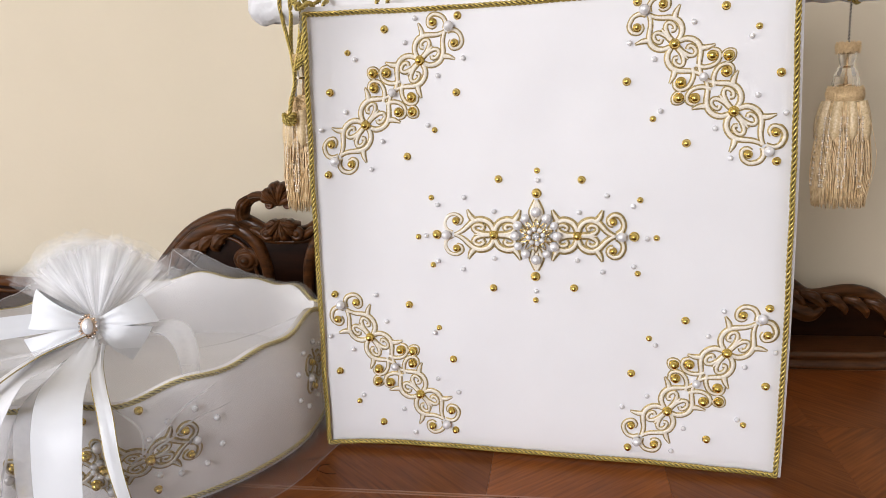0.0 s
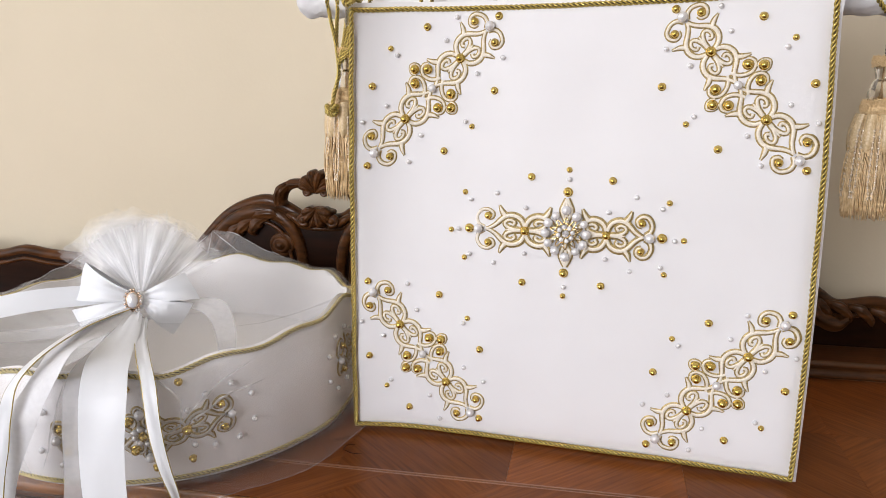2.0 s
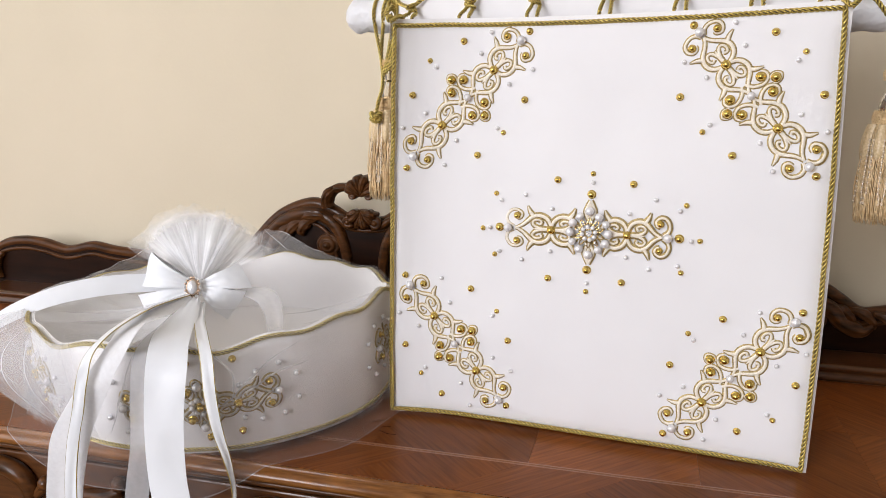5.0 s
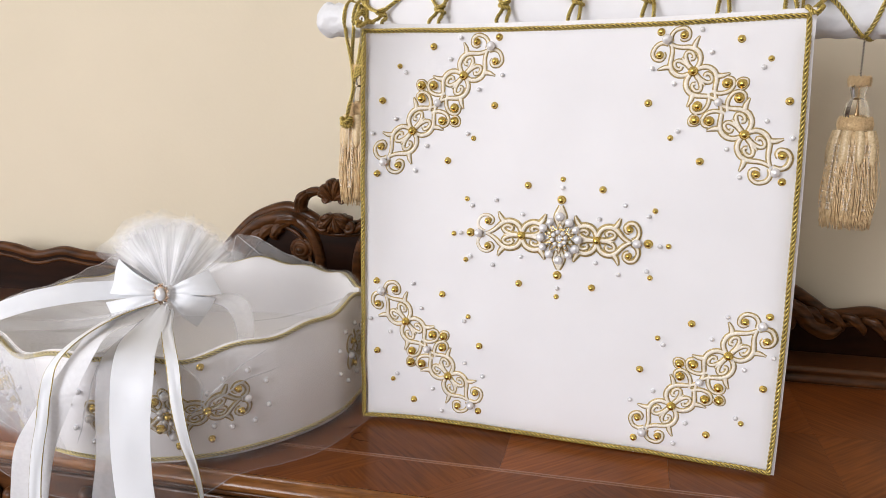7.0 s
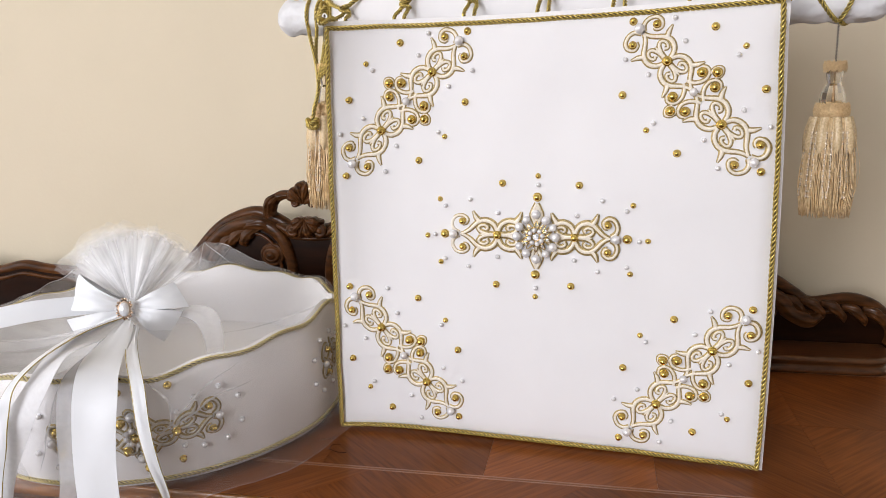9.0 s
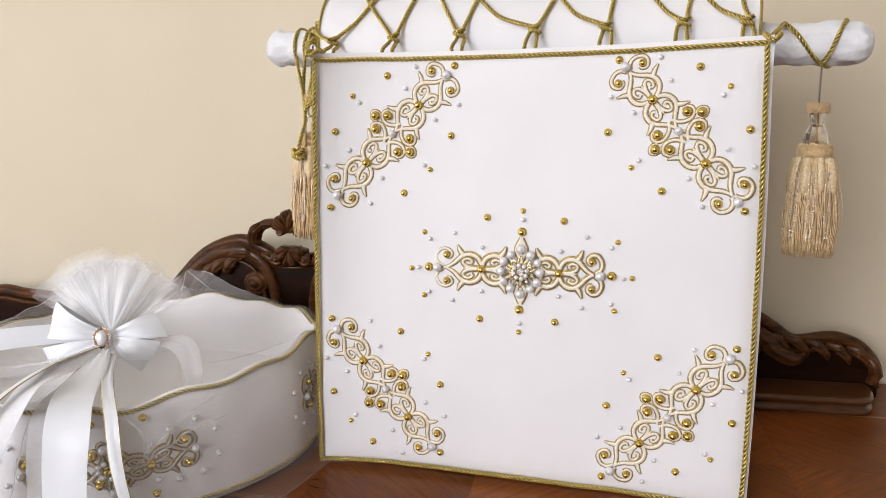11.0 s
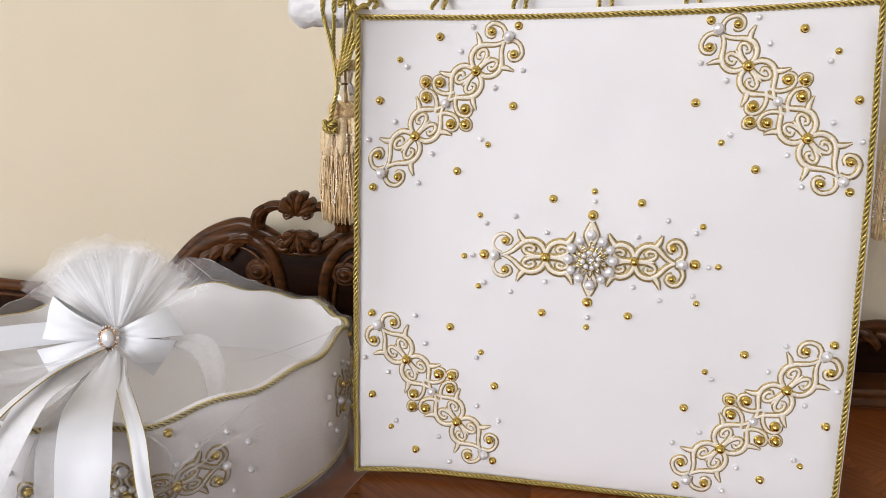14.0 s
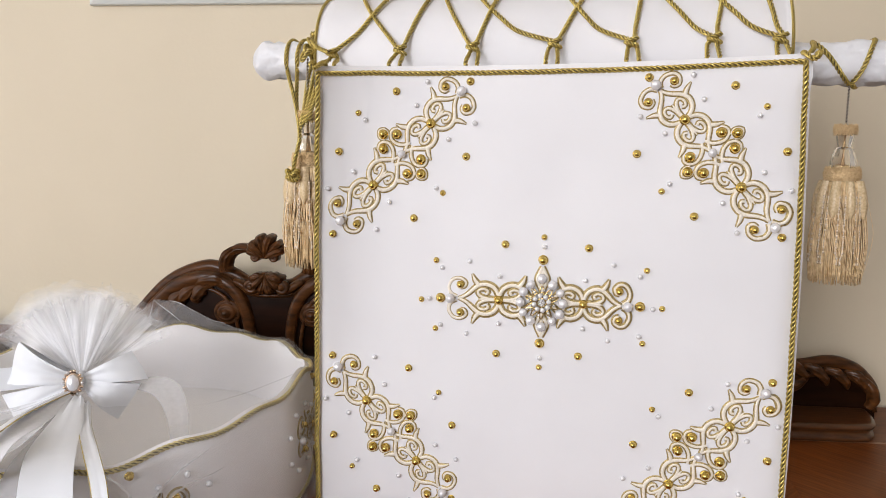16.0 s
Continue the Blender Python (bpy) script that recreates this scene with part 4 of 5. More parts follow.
def roll_and_rod():
    n, seg = 60, 64
    v = []
    for i in range(n + 1):
        u = -0.026 + 0.431 * i / n
        for j in range(seg):
            a = j / seg * 2 * math.pi
            r = ROLL_R + 0.0012 * noise.noise((u * 14, math.cos(a) * 1.5, math.sin(a) * 1.5)) - (0.003 if i in (0, n) else 0.0)
            v.append((u, ROLL_Y + ROLL_BACK - r * math.cos(a), ROLL_Z + r * math.sin(a)))
    f = grid_faces(n + 1, seg, True) + [tuple(range(seg)), tuple(n * seg + j for j in range(seg))[::-1]]
    raw("roll", v, f, SATIN, scroll, "rolled white satin at the head")
    for u in (-0.0255, 0.4045):
        ring = [on_roll(u, d, -0.0005) for d in np.linspace(0, 360, 90, endpoint=False)]
        rope("roll_edge_cord", ring, 0.0016, 0.007, 3, True, CORD, scroll)
    left, right = -0.109, 0.506
    prof = [(left + 0.0178 * (1 - math.cos(q)), 0.0178 * math.sin(q)) for q in np.linspace(0.08, 1.5, 8)]
    prof += [(u, 0.0178) for u in np.linspace(left + 0.02, right - 0.02, 110)]
    prof += [(right - 0.0178 * (1 - math.cos(q)), 0.0178 * math.sin(q)) for q in np.linspace(1.5, 0.08, 8)]
    v = []
    for u, r in prof:
        for j in range(32):
            a = j / 32 * 2 * math.pi
            wrap = 0.07 * abs(math.sin(u * 62 + a * 0.9)) ** 10 - 0.06 * abs(math.sin(u * 47 - a * 1.0 + 0.7)) ** 14 + 0.14 * noise.noise((u * 40, math.cos(a) * 1.3, math.sin(a) * 1.3)) + 0.26 * (0.4 - abs(noise.noise((u * 75 + math.sin(a), math.cos(a) * 2, math.sin(a) * 2))))
            near = min(1.0, max(0.0, 1 - min(u - left, right - u) / 0.05))
            wrap += near * (0.11 * abs(math.sin(2.5 * a + u * 60)) - 0.10 * abs(noise.noise((u * 90, math.cos(a) * 3, math.sin(a) * 3))) * 2)
            q = r * (1 + wrap)
            v.append((u, ROLL_Y - q * math.cos(a), rod_z(u) + q * math.sin(a)))
    f = grid_faces(len(prof), 32, True) + [tuple(range(32)), tuple((len(prof) - 1) * 32 + j for j in range(32))[::-1]]
    raw("rod", v, f, ROD_CLOTH, scroll, "rod wrapped in white satin")


roll_and_rod()


def lacing():
    knots = [(-0.004, 0.286), (0.062, 0.288), (0.130, 0.290), (0.204, 0.292), (0.270, 0.292), (0.339, 0.294), (0.392, 0.293)]
    r = 0.0024

    def knot_at(i):
        u, z = knots[i]
        return np.array((u, 0.030, Z0 + z))

    def up(i, side, u_top, bend=0.85, last=122):
        """From a knot over the front of the roll and away behind its top."""
        a = knot_at(i) + np.array((side * 0.003, -0.001, 0.002))
        u0 = knots[i][0]
        pts = [a]
        for d in (18, 30, 42, 54, 66, 78, 90, 104, last):
            s = max(0.0, math.sin(math.radians(min(d, 90))) - 0.12) / 0.86
            pts.append(on_roll(u0 + (u_top - u0) * s ** bend + side * 0.002, d))
        return smooth_line(pts, 5)

    runs = [up(0, 1, 0.043, 0.6), up(1, -1, 0.011), up(2, 1, 0.150, 1.0), up(3, -1, 0.124, 0.6), up(3, 1, 0.233, 1.1), up(4, -1, 0.207, 0.6), up(4, 1, 0.279, 1.2), up(5, -1, 0.288, 0.9), up(5, 1, 0.350, 1.4), up(6, -1, 0.331, 0.75), up(6, 1, 0.379, 0.9)]
    # one stretch that runs over the shoulder of the roll between two knots
    a, b = up(1, 1, 0.084, 1.0)[:28], up(2, -1, 0.094, 0.9)[:28]
    runs.append(smooth_line(list(a[::5]) + [on_roll(0.088, 80)] + list(b[::5][::-1]), 5))
    for line in runs:
        rope("lacing_cord", line, r, 0.0130, 3, False, CORD, scroll, "twisted gold lacing cord")
    for i, (u, z) in enumerate(knots):
        k = knot_at(i)
        lean = 0.0015 * (-1) ** i
        for side in (-1, 1):
            line = smooth_line([k + np.array((side * 0.0012, 0.001, 0.002)), k + np.array((side * 0.0040 + lean, -0.001, -0.006)), np.array((u + side * 0.0052 + lean, 0.015, Z0 + 0.274)), np.array((u + side * 0.0044 + 2 * lean, 0.012, Z0 + 0.258))], 5)
            rope("cord_loop", line, r * 0.95, 0.0130, 3, False, CORD, scroll)
        # a hitch: two short turns lying close over the loop's neck
        for turn, drop in ((0.35, 0.0015), (-0.35, -0.0022)):
            ring = [k + np.array((0.0050 * math.cos(a), -0.0015 + 0.0034 * math.sin(a), drop + 0.0050 * turn * math.cos(a))) for a in np.linspace(0, 2 * np.pi, 20, endpoint=False)]
            rope("cord_knot", ring, r * 0.85, 0.009, 3, True, CORD, scroll)


lacing()


def around_rod(u0, u1, d0, d1, n=24, lift=0.0026):
    pts = []
    for s in np.linspace(0, 1, n):
        a = math.radians(d0 + (d1 - d0) * s)
        u = u0 + (u1 - u0) * s
        pts.append((u, ROLL_Y - (0.0178 + lift) * math.cos(a), rod_z(u) + (0.0178 + lift) * math.sin(a)))
    return pts


def side_cords():
    def add(name, pts, r=0.0024, pitch=0.0130):
        rope(name, smooth_line(pts, 6), r, pitch, 3, False, CORD, scroll, "gold cord wound round the rod")

    # corner ties at both top corners of the panel
    for x, side in ((-0.012, -1), (0.411, 1)):
        ring = [curled(x + 0.006 * math.cos(a), 0.004 + 0.011 * math.sin(a), Z0 + 0.272 + (0.003 if side > 0 else 0.0) + 0.003 * math.cos(2 * a)) for a in np.linspace(0, 2 * np.pi, 24, endpoint=False)]
        rope("corner_tie", ring, 0.0024, 0.009, 3, True, CORD, scroll)
    # right end: one turn round the rod and a hanging loop for the tassel
    add("rod_cord", [(0.409, 0.010, Z0 + 0.275), (0.419, 0.032, Z0 + 0.285)] + around_rod(0.428, 0.460, 60, -62, 10) + around_rod(0.462, 0.480, -62, 70, 10) + around_rod(0.481, 0.480, 85, 200, 8) + around_rod(0.478, 0.464, 215, 292, 6))
    # left end: a bundle hitched over the rod, three strands hanging down
    add("rod_cord", [(-0.004, 0.020, Z0 + 0.286), (-0.018, 0.030, Z0 + 0.291), (-0.030, 0.045, Z0 + 0.300)] + around_rod(-0.034, -0.040, 60, 130, 6))
    for k in range(4):
        x = -0.020 - 0.0056 * k
        add("rod_cord", around_rod(x + 0.002, x - 0.002, 170, -20, 14, 0.0030 + 0.0012 * (k % 3)) + [(x - 0.002, 0.055, Z0 + 0.265), (-0.030 - 0.0030 * k, 0.046, Z0 + 0.240), (-0.033 - 0.0022 * k, 0.040 - 0.002 * k, Z0 + 0.224 - 0.003 * k)])
    add("rod_cord", around_rod(-0.050, -0.055, 160, -30, 14) + [(-0.050, 0.052, Z0 + 0.240), (-0.040, 0.034, Z0 + 0.208), (-0.041, 0.024, Z0 + 0.186), (-0.043, 0.022, Z0 + 0.172)])
    add("rod_cord", around_rod(-0.064, -0.066, 200, -40, 14) + [(-0.058, 0.056, Z0 + 0.262), (-0.049, 0.048, Z0 + 0.238), (-0.043, 0.040, Z0 + 0.220)])
    for k in range(4):
        ring = [(-0.024 - 0.003 * k + (0.011 - 0.0015 * k) * math.cos(a), 0.058 - 0.005 * k + 0.009 * math.sin(a), Z0 + 0.303 - 0.006 * k + 0.005 * math.sin(2 * a + k)) for a in np.linspace(0, 2 * np.pi, 30, endpoint=False)]
        rope("cord_knot", ring, 0.0024, 0.011, 3, True, CORD, scroll)
    for dz in (0.0, 0.005):
        ring = [(-0.043 + 0.0052 * math.cos(a), 0.022 + 0.0052 * math.sin(a), Z0 + 0.168 + dz + 0.002 * math.sin(2 * a + dz * 300)) for a in np.linspace(0, 2 * np.pi, 24, endpoint=False)]
        rope("end_knot", ring, 0.0026, 0.009, 3, True, CORD, scroll)


side_cords()


def tassel(x, y, z, hang, seed, scale=1.0, wide=1.0):
    """A tassel with a hanging cord, crystal neck, chenille ring, leaf skirt and fringe; z is the top of its tuft."""
    rng = random.Random(seed)
    m = scroll.matrix_world @ pose(x, y, z) @ Matrix.Diagonal((scale, scale, scale, 1))
    thing = empty("tassel", m, "champagne silk tassel with crystal neck hanging from the rod", "tassel", "tassels on the rod")
    rope("hanging_cord", [(0.001, 0, hang), (0, 0, hang / 2), (0, 0, -0.004)], 0.0013, 0.006, 2, False, TASSEL_GREY, thing, "thin grey-gold twisted cord")

    def fuzz(name, r0, z0, thick, count, reach, material):
        meshes = [lathe_mesh([(r0 * 0.55, z0 - thick), (r0 * 0.95, z0 - thick * 0.7), (r0 * 1.04, z0), (r0 * 0.95, z0 + thick * 0.7), (r0 * 0.5, z0 + thick)], 24)]
        for _ in range(count):
            a, h = rng.uniform(0, 2 * math.pi), rng.uniform(-1, 1)
            r = r0 * (1.02 - 0.12 * h * h)
            p = np.array((r * math.cos(a), r * math.sin(a), z0 + thick * h * 0.9))
            d = np.array((math.cos(a) + rng.uniform(-0.6, 0.6), math.sin(a) + rng.uniform(-0.6, 0.6), h + rng.uniform(-0.5, 0.5)))
            meshes.append(tube_mesh(np.array((p, p + d * reach)), (0.00035, 0.00015), 3))
        return raw(name, *join(meshes), material, thing)

    fuzz("tuft", 0.0082, -0.0075, 0.0042, 1300, 0.0014, TASSEL_DARK)
    raw("crystal_neck", *lathe_mesh([(0.0072, -0.011), (0.0074, -0.014), (0.0060, -0.0205), (0.0056, -0.0225), (0.0074, -0.0245), (0.0100, -0.031), (0.0112, -0.037), (0.0104, -0.042)], 14), CRYSTAL, thing, "faceted clear crystal neck", smooth=False)
    raw("neck_core", *lathe_mesh([(0.0015, -0.010), (0.0018, -0.026), (0.004, -0.044)], 10), TASSEL_CORE, thing)
    fuzz("chenille_ring", 0.0166 * wide, -0.047, 0.0072, 2600, 0.0010, TASSEL_DARK)
    raw("core", *lathe_mesh([(0.0160 * wide, -0.052), (0.0165 * wide, -0.07), (0.0185 * wide, -0.10), (0.0185 * wide, -0.122), (0.012, -0.124)], 24), TASSEL_CORE, thing)
    # skirt of folded silk leaves
    for k in range(9):
        a = k / 9 * 2 * math.pi
        v = []
        for i in range(8):
            s = i / 7
            half = 0.0057 * wide * math.sqrt(max(0.0, 1 - max(0, s - 0.55) ** 2 / 0.2025)) * (0.9 + 0.1 * s)
            for c in (-1, -0.5, 0, 0.5, 1):
                r = 0.0178 * wide + 0.0048 * math.sin(s * 2.2) + 0.0034 * (1 - c * c)
                b = a + c * half / 0.018
                v.append((r * math.cos(b), r * math.sin(b), -0.052 - 0.033 * s))
        raw("silk_leaf", v, grid_faces(8, 5), TASSEL, thing, "folded silk leaf")
    fringe = []
    for k in range(560):
        a = rng.uniform(0, 2 * math.pi)
        r0 = 0.0178 * wide
        r1 = rng.uniform(0.0180, 0.0262) * wide
        bow = rng.uniform(-0.0025, 0.0035)
        b = a + rng.uniform(-0.17, 0.17)
        z1 = -0.138 + rng.uniform(-0.006, 0.004)
        p = [(r0 * math.cos(a), r0 * math.sin(a), -0.053), ((r0 + (r1 - r0) * 0.45 + bow) * math.cos(a), (r0 + (r1 - r0) * 0.45 + bow) * math.sin(a), -0.080), ((r1 + bow) * math.cos(b), (r1 + bow) * math.sin(b), -0.112), (r1 * math.cos(b), r1 * math.sin(b), z1)]
        fringe.append(tube_mesh(smooth_line(p, 3), 0.00046, 3))
    for k in range(5):
        a = rng.uniform(0, 2 * math.pi)
        p = [(0.0178 * math.cos(a), 0.0178 * math.sin(a), -0.054), (0.027 * math.cos(a), 0.027 * math.sin(a), -0.085), (0.029 * math.cos(a), 0.029 * math.sin(a), -0.105), (0.022 * math.cos(a), 0.022 * math.sin(a), -0.142)]
        fringe.append(tube_mesh(smooth_line(p, 5), 0.00025, 3))
    raw("fringe", *join(fringe), FRINGE, thing, "loose silk fringe")
    # beaded loops lying over the fringe
    for k in range(9):
        a = (k + 0.5) / 9 * 2 * math.pi
        path, size = [], []
        for i in range(26):
            s, side = (i / 12, -1) if i < 13 else ((25 - i) / 12, 1)
            r = (0.0195 + 0.004 * s) * wide + 0.0030
            b = a + side * 0.10 * (1.2 if s < 0.9 else 0.6)
            for dz, q in ((0.0014, 0.0004), (0.0005, 0.00115), (-0.0005, 0.00115), (-0.0014, 0.0004)):
                path.append((r * math.cos(b), r * math.sin(b), -0.066 - 0.058 * s - side * -dz))
                size.append(q)
        raw("bead_loop", *tube_mesh(np.array(path), np.array(size), 6), TASSEL_BEAD, thing, "loop of small clear beads")
    return thing


tassel(0.464, ROLL_Y, 0.383, 0.056, 3, 1.03, 0.84)
tassel(-0.038, 0.050, 0.393, 0.044, 8, 1.10, 0.82)


# ---- basket ----
BX, BY = -0.222, 0.005
basket = empty("basket", pose(BX, BY, TOP), "round padded basket covered in white satin with gold cord trim", "basket")


def rim_height(a):
    w = (a + math.pi) % (2 * math.pi) - math.pi
    return 0.119 + 0.012 * math.exp(-((w + 0.15) / 0.45) ** 2) - 0.007 * math.exp(-((w - 0.8) / 0.4) ** 2) + 0.0030 * math.sin(8 * a + 0.6) + 0.0026 * math.sin(15 * a + 1.0) + 0.0015 * math.sin(3 * a)


def wall_at(a, h, out=0.0):
    """A point of the basket's outer side, local: a is the turn, h from 0 at the foot to 1 at the rim."""
    cx, cy = -0.003 * (1 - h), 0.020 * (1 - h)
    rx, ry = 0.190 + 0.002 * h, 0.203 + 0.019 * h
    swell = 0.005 * math.sin(math.pi * min(1, h)) + 0.0025 * noise.noise((math.cos(a) * 3, math.sin(a) * 3, h * 2))
    x = cx + (rx + swell + out) * math.cos(a)
    y = cy + (ry + swell + out) * math.sin(a)
    return np.array((x, y, 0.004 + (rim_height(a) - 0.004) * h))


def basket_body():
    n, m = 144, 14
    turns = np.arange(n) / n * 2 * np.pi
    v = [wall_at(a, h) for h in np.linspace(0, 1, m) for a in turns]
    for a in turns:
        v.append(wall_at(a, 1.0, -0.006) + np.array((0, 0, 0.004)))
    f = grid_faces(m + 1, n, True) + [tuple(range(n))[::-1]]
    wall = raw("body", v, f, BASKET_SATIN, basket, "padded white satin side")
    rows = [(1.0, -0.006, 0.004), (0.97, -0.012, 0), (0.8, -0.015, 0), (0.6, -0.017, 0), (0.42, -0.020, 0), (0.36, -0.024, 0)]
    v = []
    for h, o, dz in rows:
        for a in turns:
            o2 = o + 0.004 * noise.noise((math.cos(a) * 5, math.sin(a) * 5, h * 3)) * (1 - h)
            v.append(wall_at(a, h, o2) + np.array((0, 0, dz)))
    raw("lining", v, grid_faces(len(rows), n, True), LINING, basket, "white satin lining")
    v = []
    for s in (1.0, 0.97, 0.9, 0.75, 0.5, 0.25):
        for a in turns:
            p = wall_at(a, 0.38, -0.019)
            z = 0.0465 + 0.005 * math.sqrt(max(0.0, 1 - s**6)) + 0.003 * noise.noise((p[0] * s * 12, p[1] * s * 12, 0))
            v.append((p[0] * s, p[1] * s, z))
    k = len(v)
    v.append((0, 0, 0.050))
    f = grid_faces(6, n, True) + [(5 * n + j, 5 * n + (j + 1) % n, k) for j in range(n)]
    raw("cushion", v, f, LINING, basket, "padded white satin base inside")
    rim = [wall_at(a, 1.0, 0.0005) + np.array((0, 0, 0.002)) for a in np.linspace(0, 2 * np.pi, 240, endpoint=False)]
    rope("rim_cord", rim, 0.0025, 0.0125, 3, True, CORD_PALE, basket, "twisted gold cord along the wavy rim")
    foot = [wall_at(a, 0.05, 0.001) for a in np.linspace(0, 2 * np.pi, 240, endpoint=False)]
    rope("foot_cord", foot, 0.0025, 0.0125, 3, True, CORD_PALE, basket, "twisted gold cord round the foot")
    return wall


BASKET_WALL = basket_body()


def basket_motif(turn, scale=0.92, mid=0.56, lean=0.0):
    """Embroidery and beads on the side, its middle at the given turn in degrees."""
    a0 = math.radians(turn)

    def spot(u, w, out):
        a = a0 + u * scale / 0.203
        return wall_at(a, mid + lean * u + w * scale / 0.118, out)

    embroider(BASKET_WALL, lambda u, w, out: spot(u, w, out + 0.0004), True, GREY_THREAD)

    def bead(kind, mm, u, w, on):
        p, q, r = spot(u * UNIT, w * UNIT, 0.0013 if on else 0.0), spot(u * UNIT + 0.002, w * UNIT, 0), spot(u * UNIT, w * UNIT + 0.002, 0)
        e1 = Vector(q - spot(u * UNIT, w * UNIT, 0)).normalized()
        e3 = Vector(r - spot(u * UNIT, w * UNIT, 0)).normalized()
        e2 = e3.cross(e1).normalized()
        m = Matrix((e1, e2, e3)).transposed().to_4x4()
        m.translation = p
        put_bead(kind, mm, BASKET_WALL, m)

    bead("gold", 7.2, 0, 0, True)
    for k in range(8):
        a = k / 8 * 2 * math.pi + 0.2
        bead("pearl", 5.4, 17 * math.cos(a), 17 * math.sin(a), True)
    for a in (-1, 1):
        bead("pearl", 8.8, 2, a * 51, True)
        bead("gold", 7.2, a * 76, 0, True)
        bead("pearl", 7.6, a * 160, 0, True)
        bead("gold", 5.8, 34 + a * 47, 104 + a * 3, False)
        bead("gold", 5.8, 40 + a * 34, -80 + a * 3, False)
        for b in (-1, 1):
            bead("gold", 7.2, a * 21, b * 33, True)
            bead("gold", 5.8, a * 144, b * 27, True)
            for s, w in ((84, 43), (120, 60), (170, 62), (205, 30)):
                bead("pearl", 5.4, a * s, b * w, False)


basket_motif(-65, mid=0.515, lean=0.4)
basket_motif(15)
basket_motif(-136)


# ---- tulle draped over the basket ----
KNOT = np.array((-0.207, -0.082, 1.004))


def tulle_wrap():
    thing = empty("tulle_wrap", pose(BX, BY, TOP), "sheer white tulle draped over the basket, hem lying on the sideboard", "tulle")
    n = 360
    turns = np.arange(n) / n * 2 * np.pi
    k0 = KNOT - np.array((BX, BY, TOP))
    rows = [0.02, 0.12, 0.25, 0.4, 0.55, 0.7, 0.85, 0.95, 1.0, 1.06, 1.14, 1.25, 1.4, 1.6, 1.8, 1.93]
    v = []
    for h in rows:
        for a in turns:
            fold = 1.2 * noise.noise((math.cos(a) * 5.5, math.sin(a) * 5.5, 1.7)) + 0.9 * (0.5 - abs(noise.noise((math.cos(a) * 11, math.sin(a) * 11, 3.1))) * 2)
            soft = noise.noise((math.cos(a) * 4, math.sin(a) * 4, 1.7))
            rim = wall_at(a, 1.0, 0.006) + np.array((0, 0, 0.006))
            back = max(0.0, math.sin(a))
            if h <= 1:
                sag = -0.030 * math.sin(math.pi * h ** 0.8)
                p = k0 + (rim - k0) * h + np.array((0, 0, sag + 0.0025 * soft * math.sin(math.pi * h) * h))
            else:
                s = h - 1
                left = max(0.0, -math.cos(a + 0.35)) ** 1.5
                flare = 0.004 + 0.012 * s + 0.035 * left * s * s + (0.008 + 0.012 * left) * fold * s
                drop = wall_at(a, 1 - s, flare)
                z = max(drop[2], 0.008)
                p = np.array((drop[0], drop[1], z + 0.004 * fold * (1 - s)))
            v.append(p)
    raw("sheet", v, grid_faces(len(rows), n, True), TULLE, thing)
    # looser layers that stand off between folds, each with the bright lines of its creases
    def layer_of(name, surface, rows_, cols_, paths, wide):
        v = [surface(j / cols_, i / rows_) for i in range(rows_ + 1) for j in range(cols_ + 1)]
        if name:
            raw(name, v, grid_faces(rows_ + 1, cols_ + 1), TULLE_PUFF, thing, "loose layer of tulle")
        strips = []
        for path in paths:
            line = np.array([surface(min(1.0, max(0.0, q)), min(1.0, max(0.0, s))) for q, s in resample(smooth_line(path, 8), 0.02)[0]])
            beside = np.array([surface(min(1.0, max(0.0, q + 0.01)), min(1.0, max(0.0, s + 0.006))) for q, s in resample(smooth_line(path, 8), 0.02)[0]])
            d = beside - line
            t = np.gradient(line, axis=0)
            t /= np.linalg.norm(t, axis=1, keepdims=True) + 1e-9
            d -= t * np.sum(d * t, axis=1, keepdims=True)
            d /= np.linalg.norm(d, axis=1, keepdims=True) + 1e-9
            taper = np.sin(np.linspace(0.12, math.pi - 0.12, len(line)))[:, None] * wide
            for k, share in ((0.0, 1.0), (0.0006, 0.4)):
                lift = np.array((0, -0.7, 0.7)) * (0.001 + k)
                strips.append((np.stack([line - d * taper * share + lift, line + d * taper * share + lift], 1).reshape(-1, 3), grid_faces(len(line), 2)))
        raw("crease", *join(strips), TULLE_FOLD, thing)

    def puff(lo, hi, out, bulge, low, seed):
        def surface(q, s):
            a = math.radians(lo + (hi - lo) * q)
            side = math.sin(math.pi * q) ** 0.7
            fold = 0.012 * noise.noise((q * 6, s * 1.6, seed)) + 0.006 * noise.noise((q * 15, s * 2.2, seed + 4))
            p = wall_at(a, max(0.0, 1 - s * low), out + side * (bulge * math.sin(math.pi * min(1, s ** 0.75 * 0.94)) + fold * math.sin(math.pi * s)))
            p[2] = max(0.004, p[2] + 0.010 * side * math.sin(math.pi * s) + 0.006 * (1 - s))
            return p
        return surface

    rng = random.Random(21)
    for seed, lo, hi, bulge in ((1.0, 172, 262, 0.058), (7.0, 182, 258, 0.040)):
        paths = []
        for k in range(6):
            q = (k + rng.uniform(0.1, 0.9)) / 6.5
            d = rng.uniform(0.02, 0.20)
            paths.append([(q, 0.02), (q + d * 0.55, 0.50), (q + d * 1.1, 0.98)])
        for k in range(1):
            q, s = rng.uniform(0.05, 0.4), rng.uniform(0.15, 0.4)
            paths.append([(q, s), (q + 0.2, s + 0.12), (q + 0.45, s + 0.35)])
        layer_of("puff", puff(lo, hi, 0.004, bulge, 0.9, seed), 14, 60, paths, 0.0006)
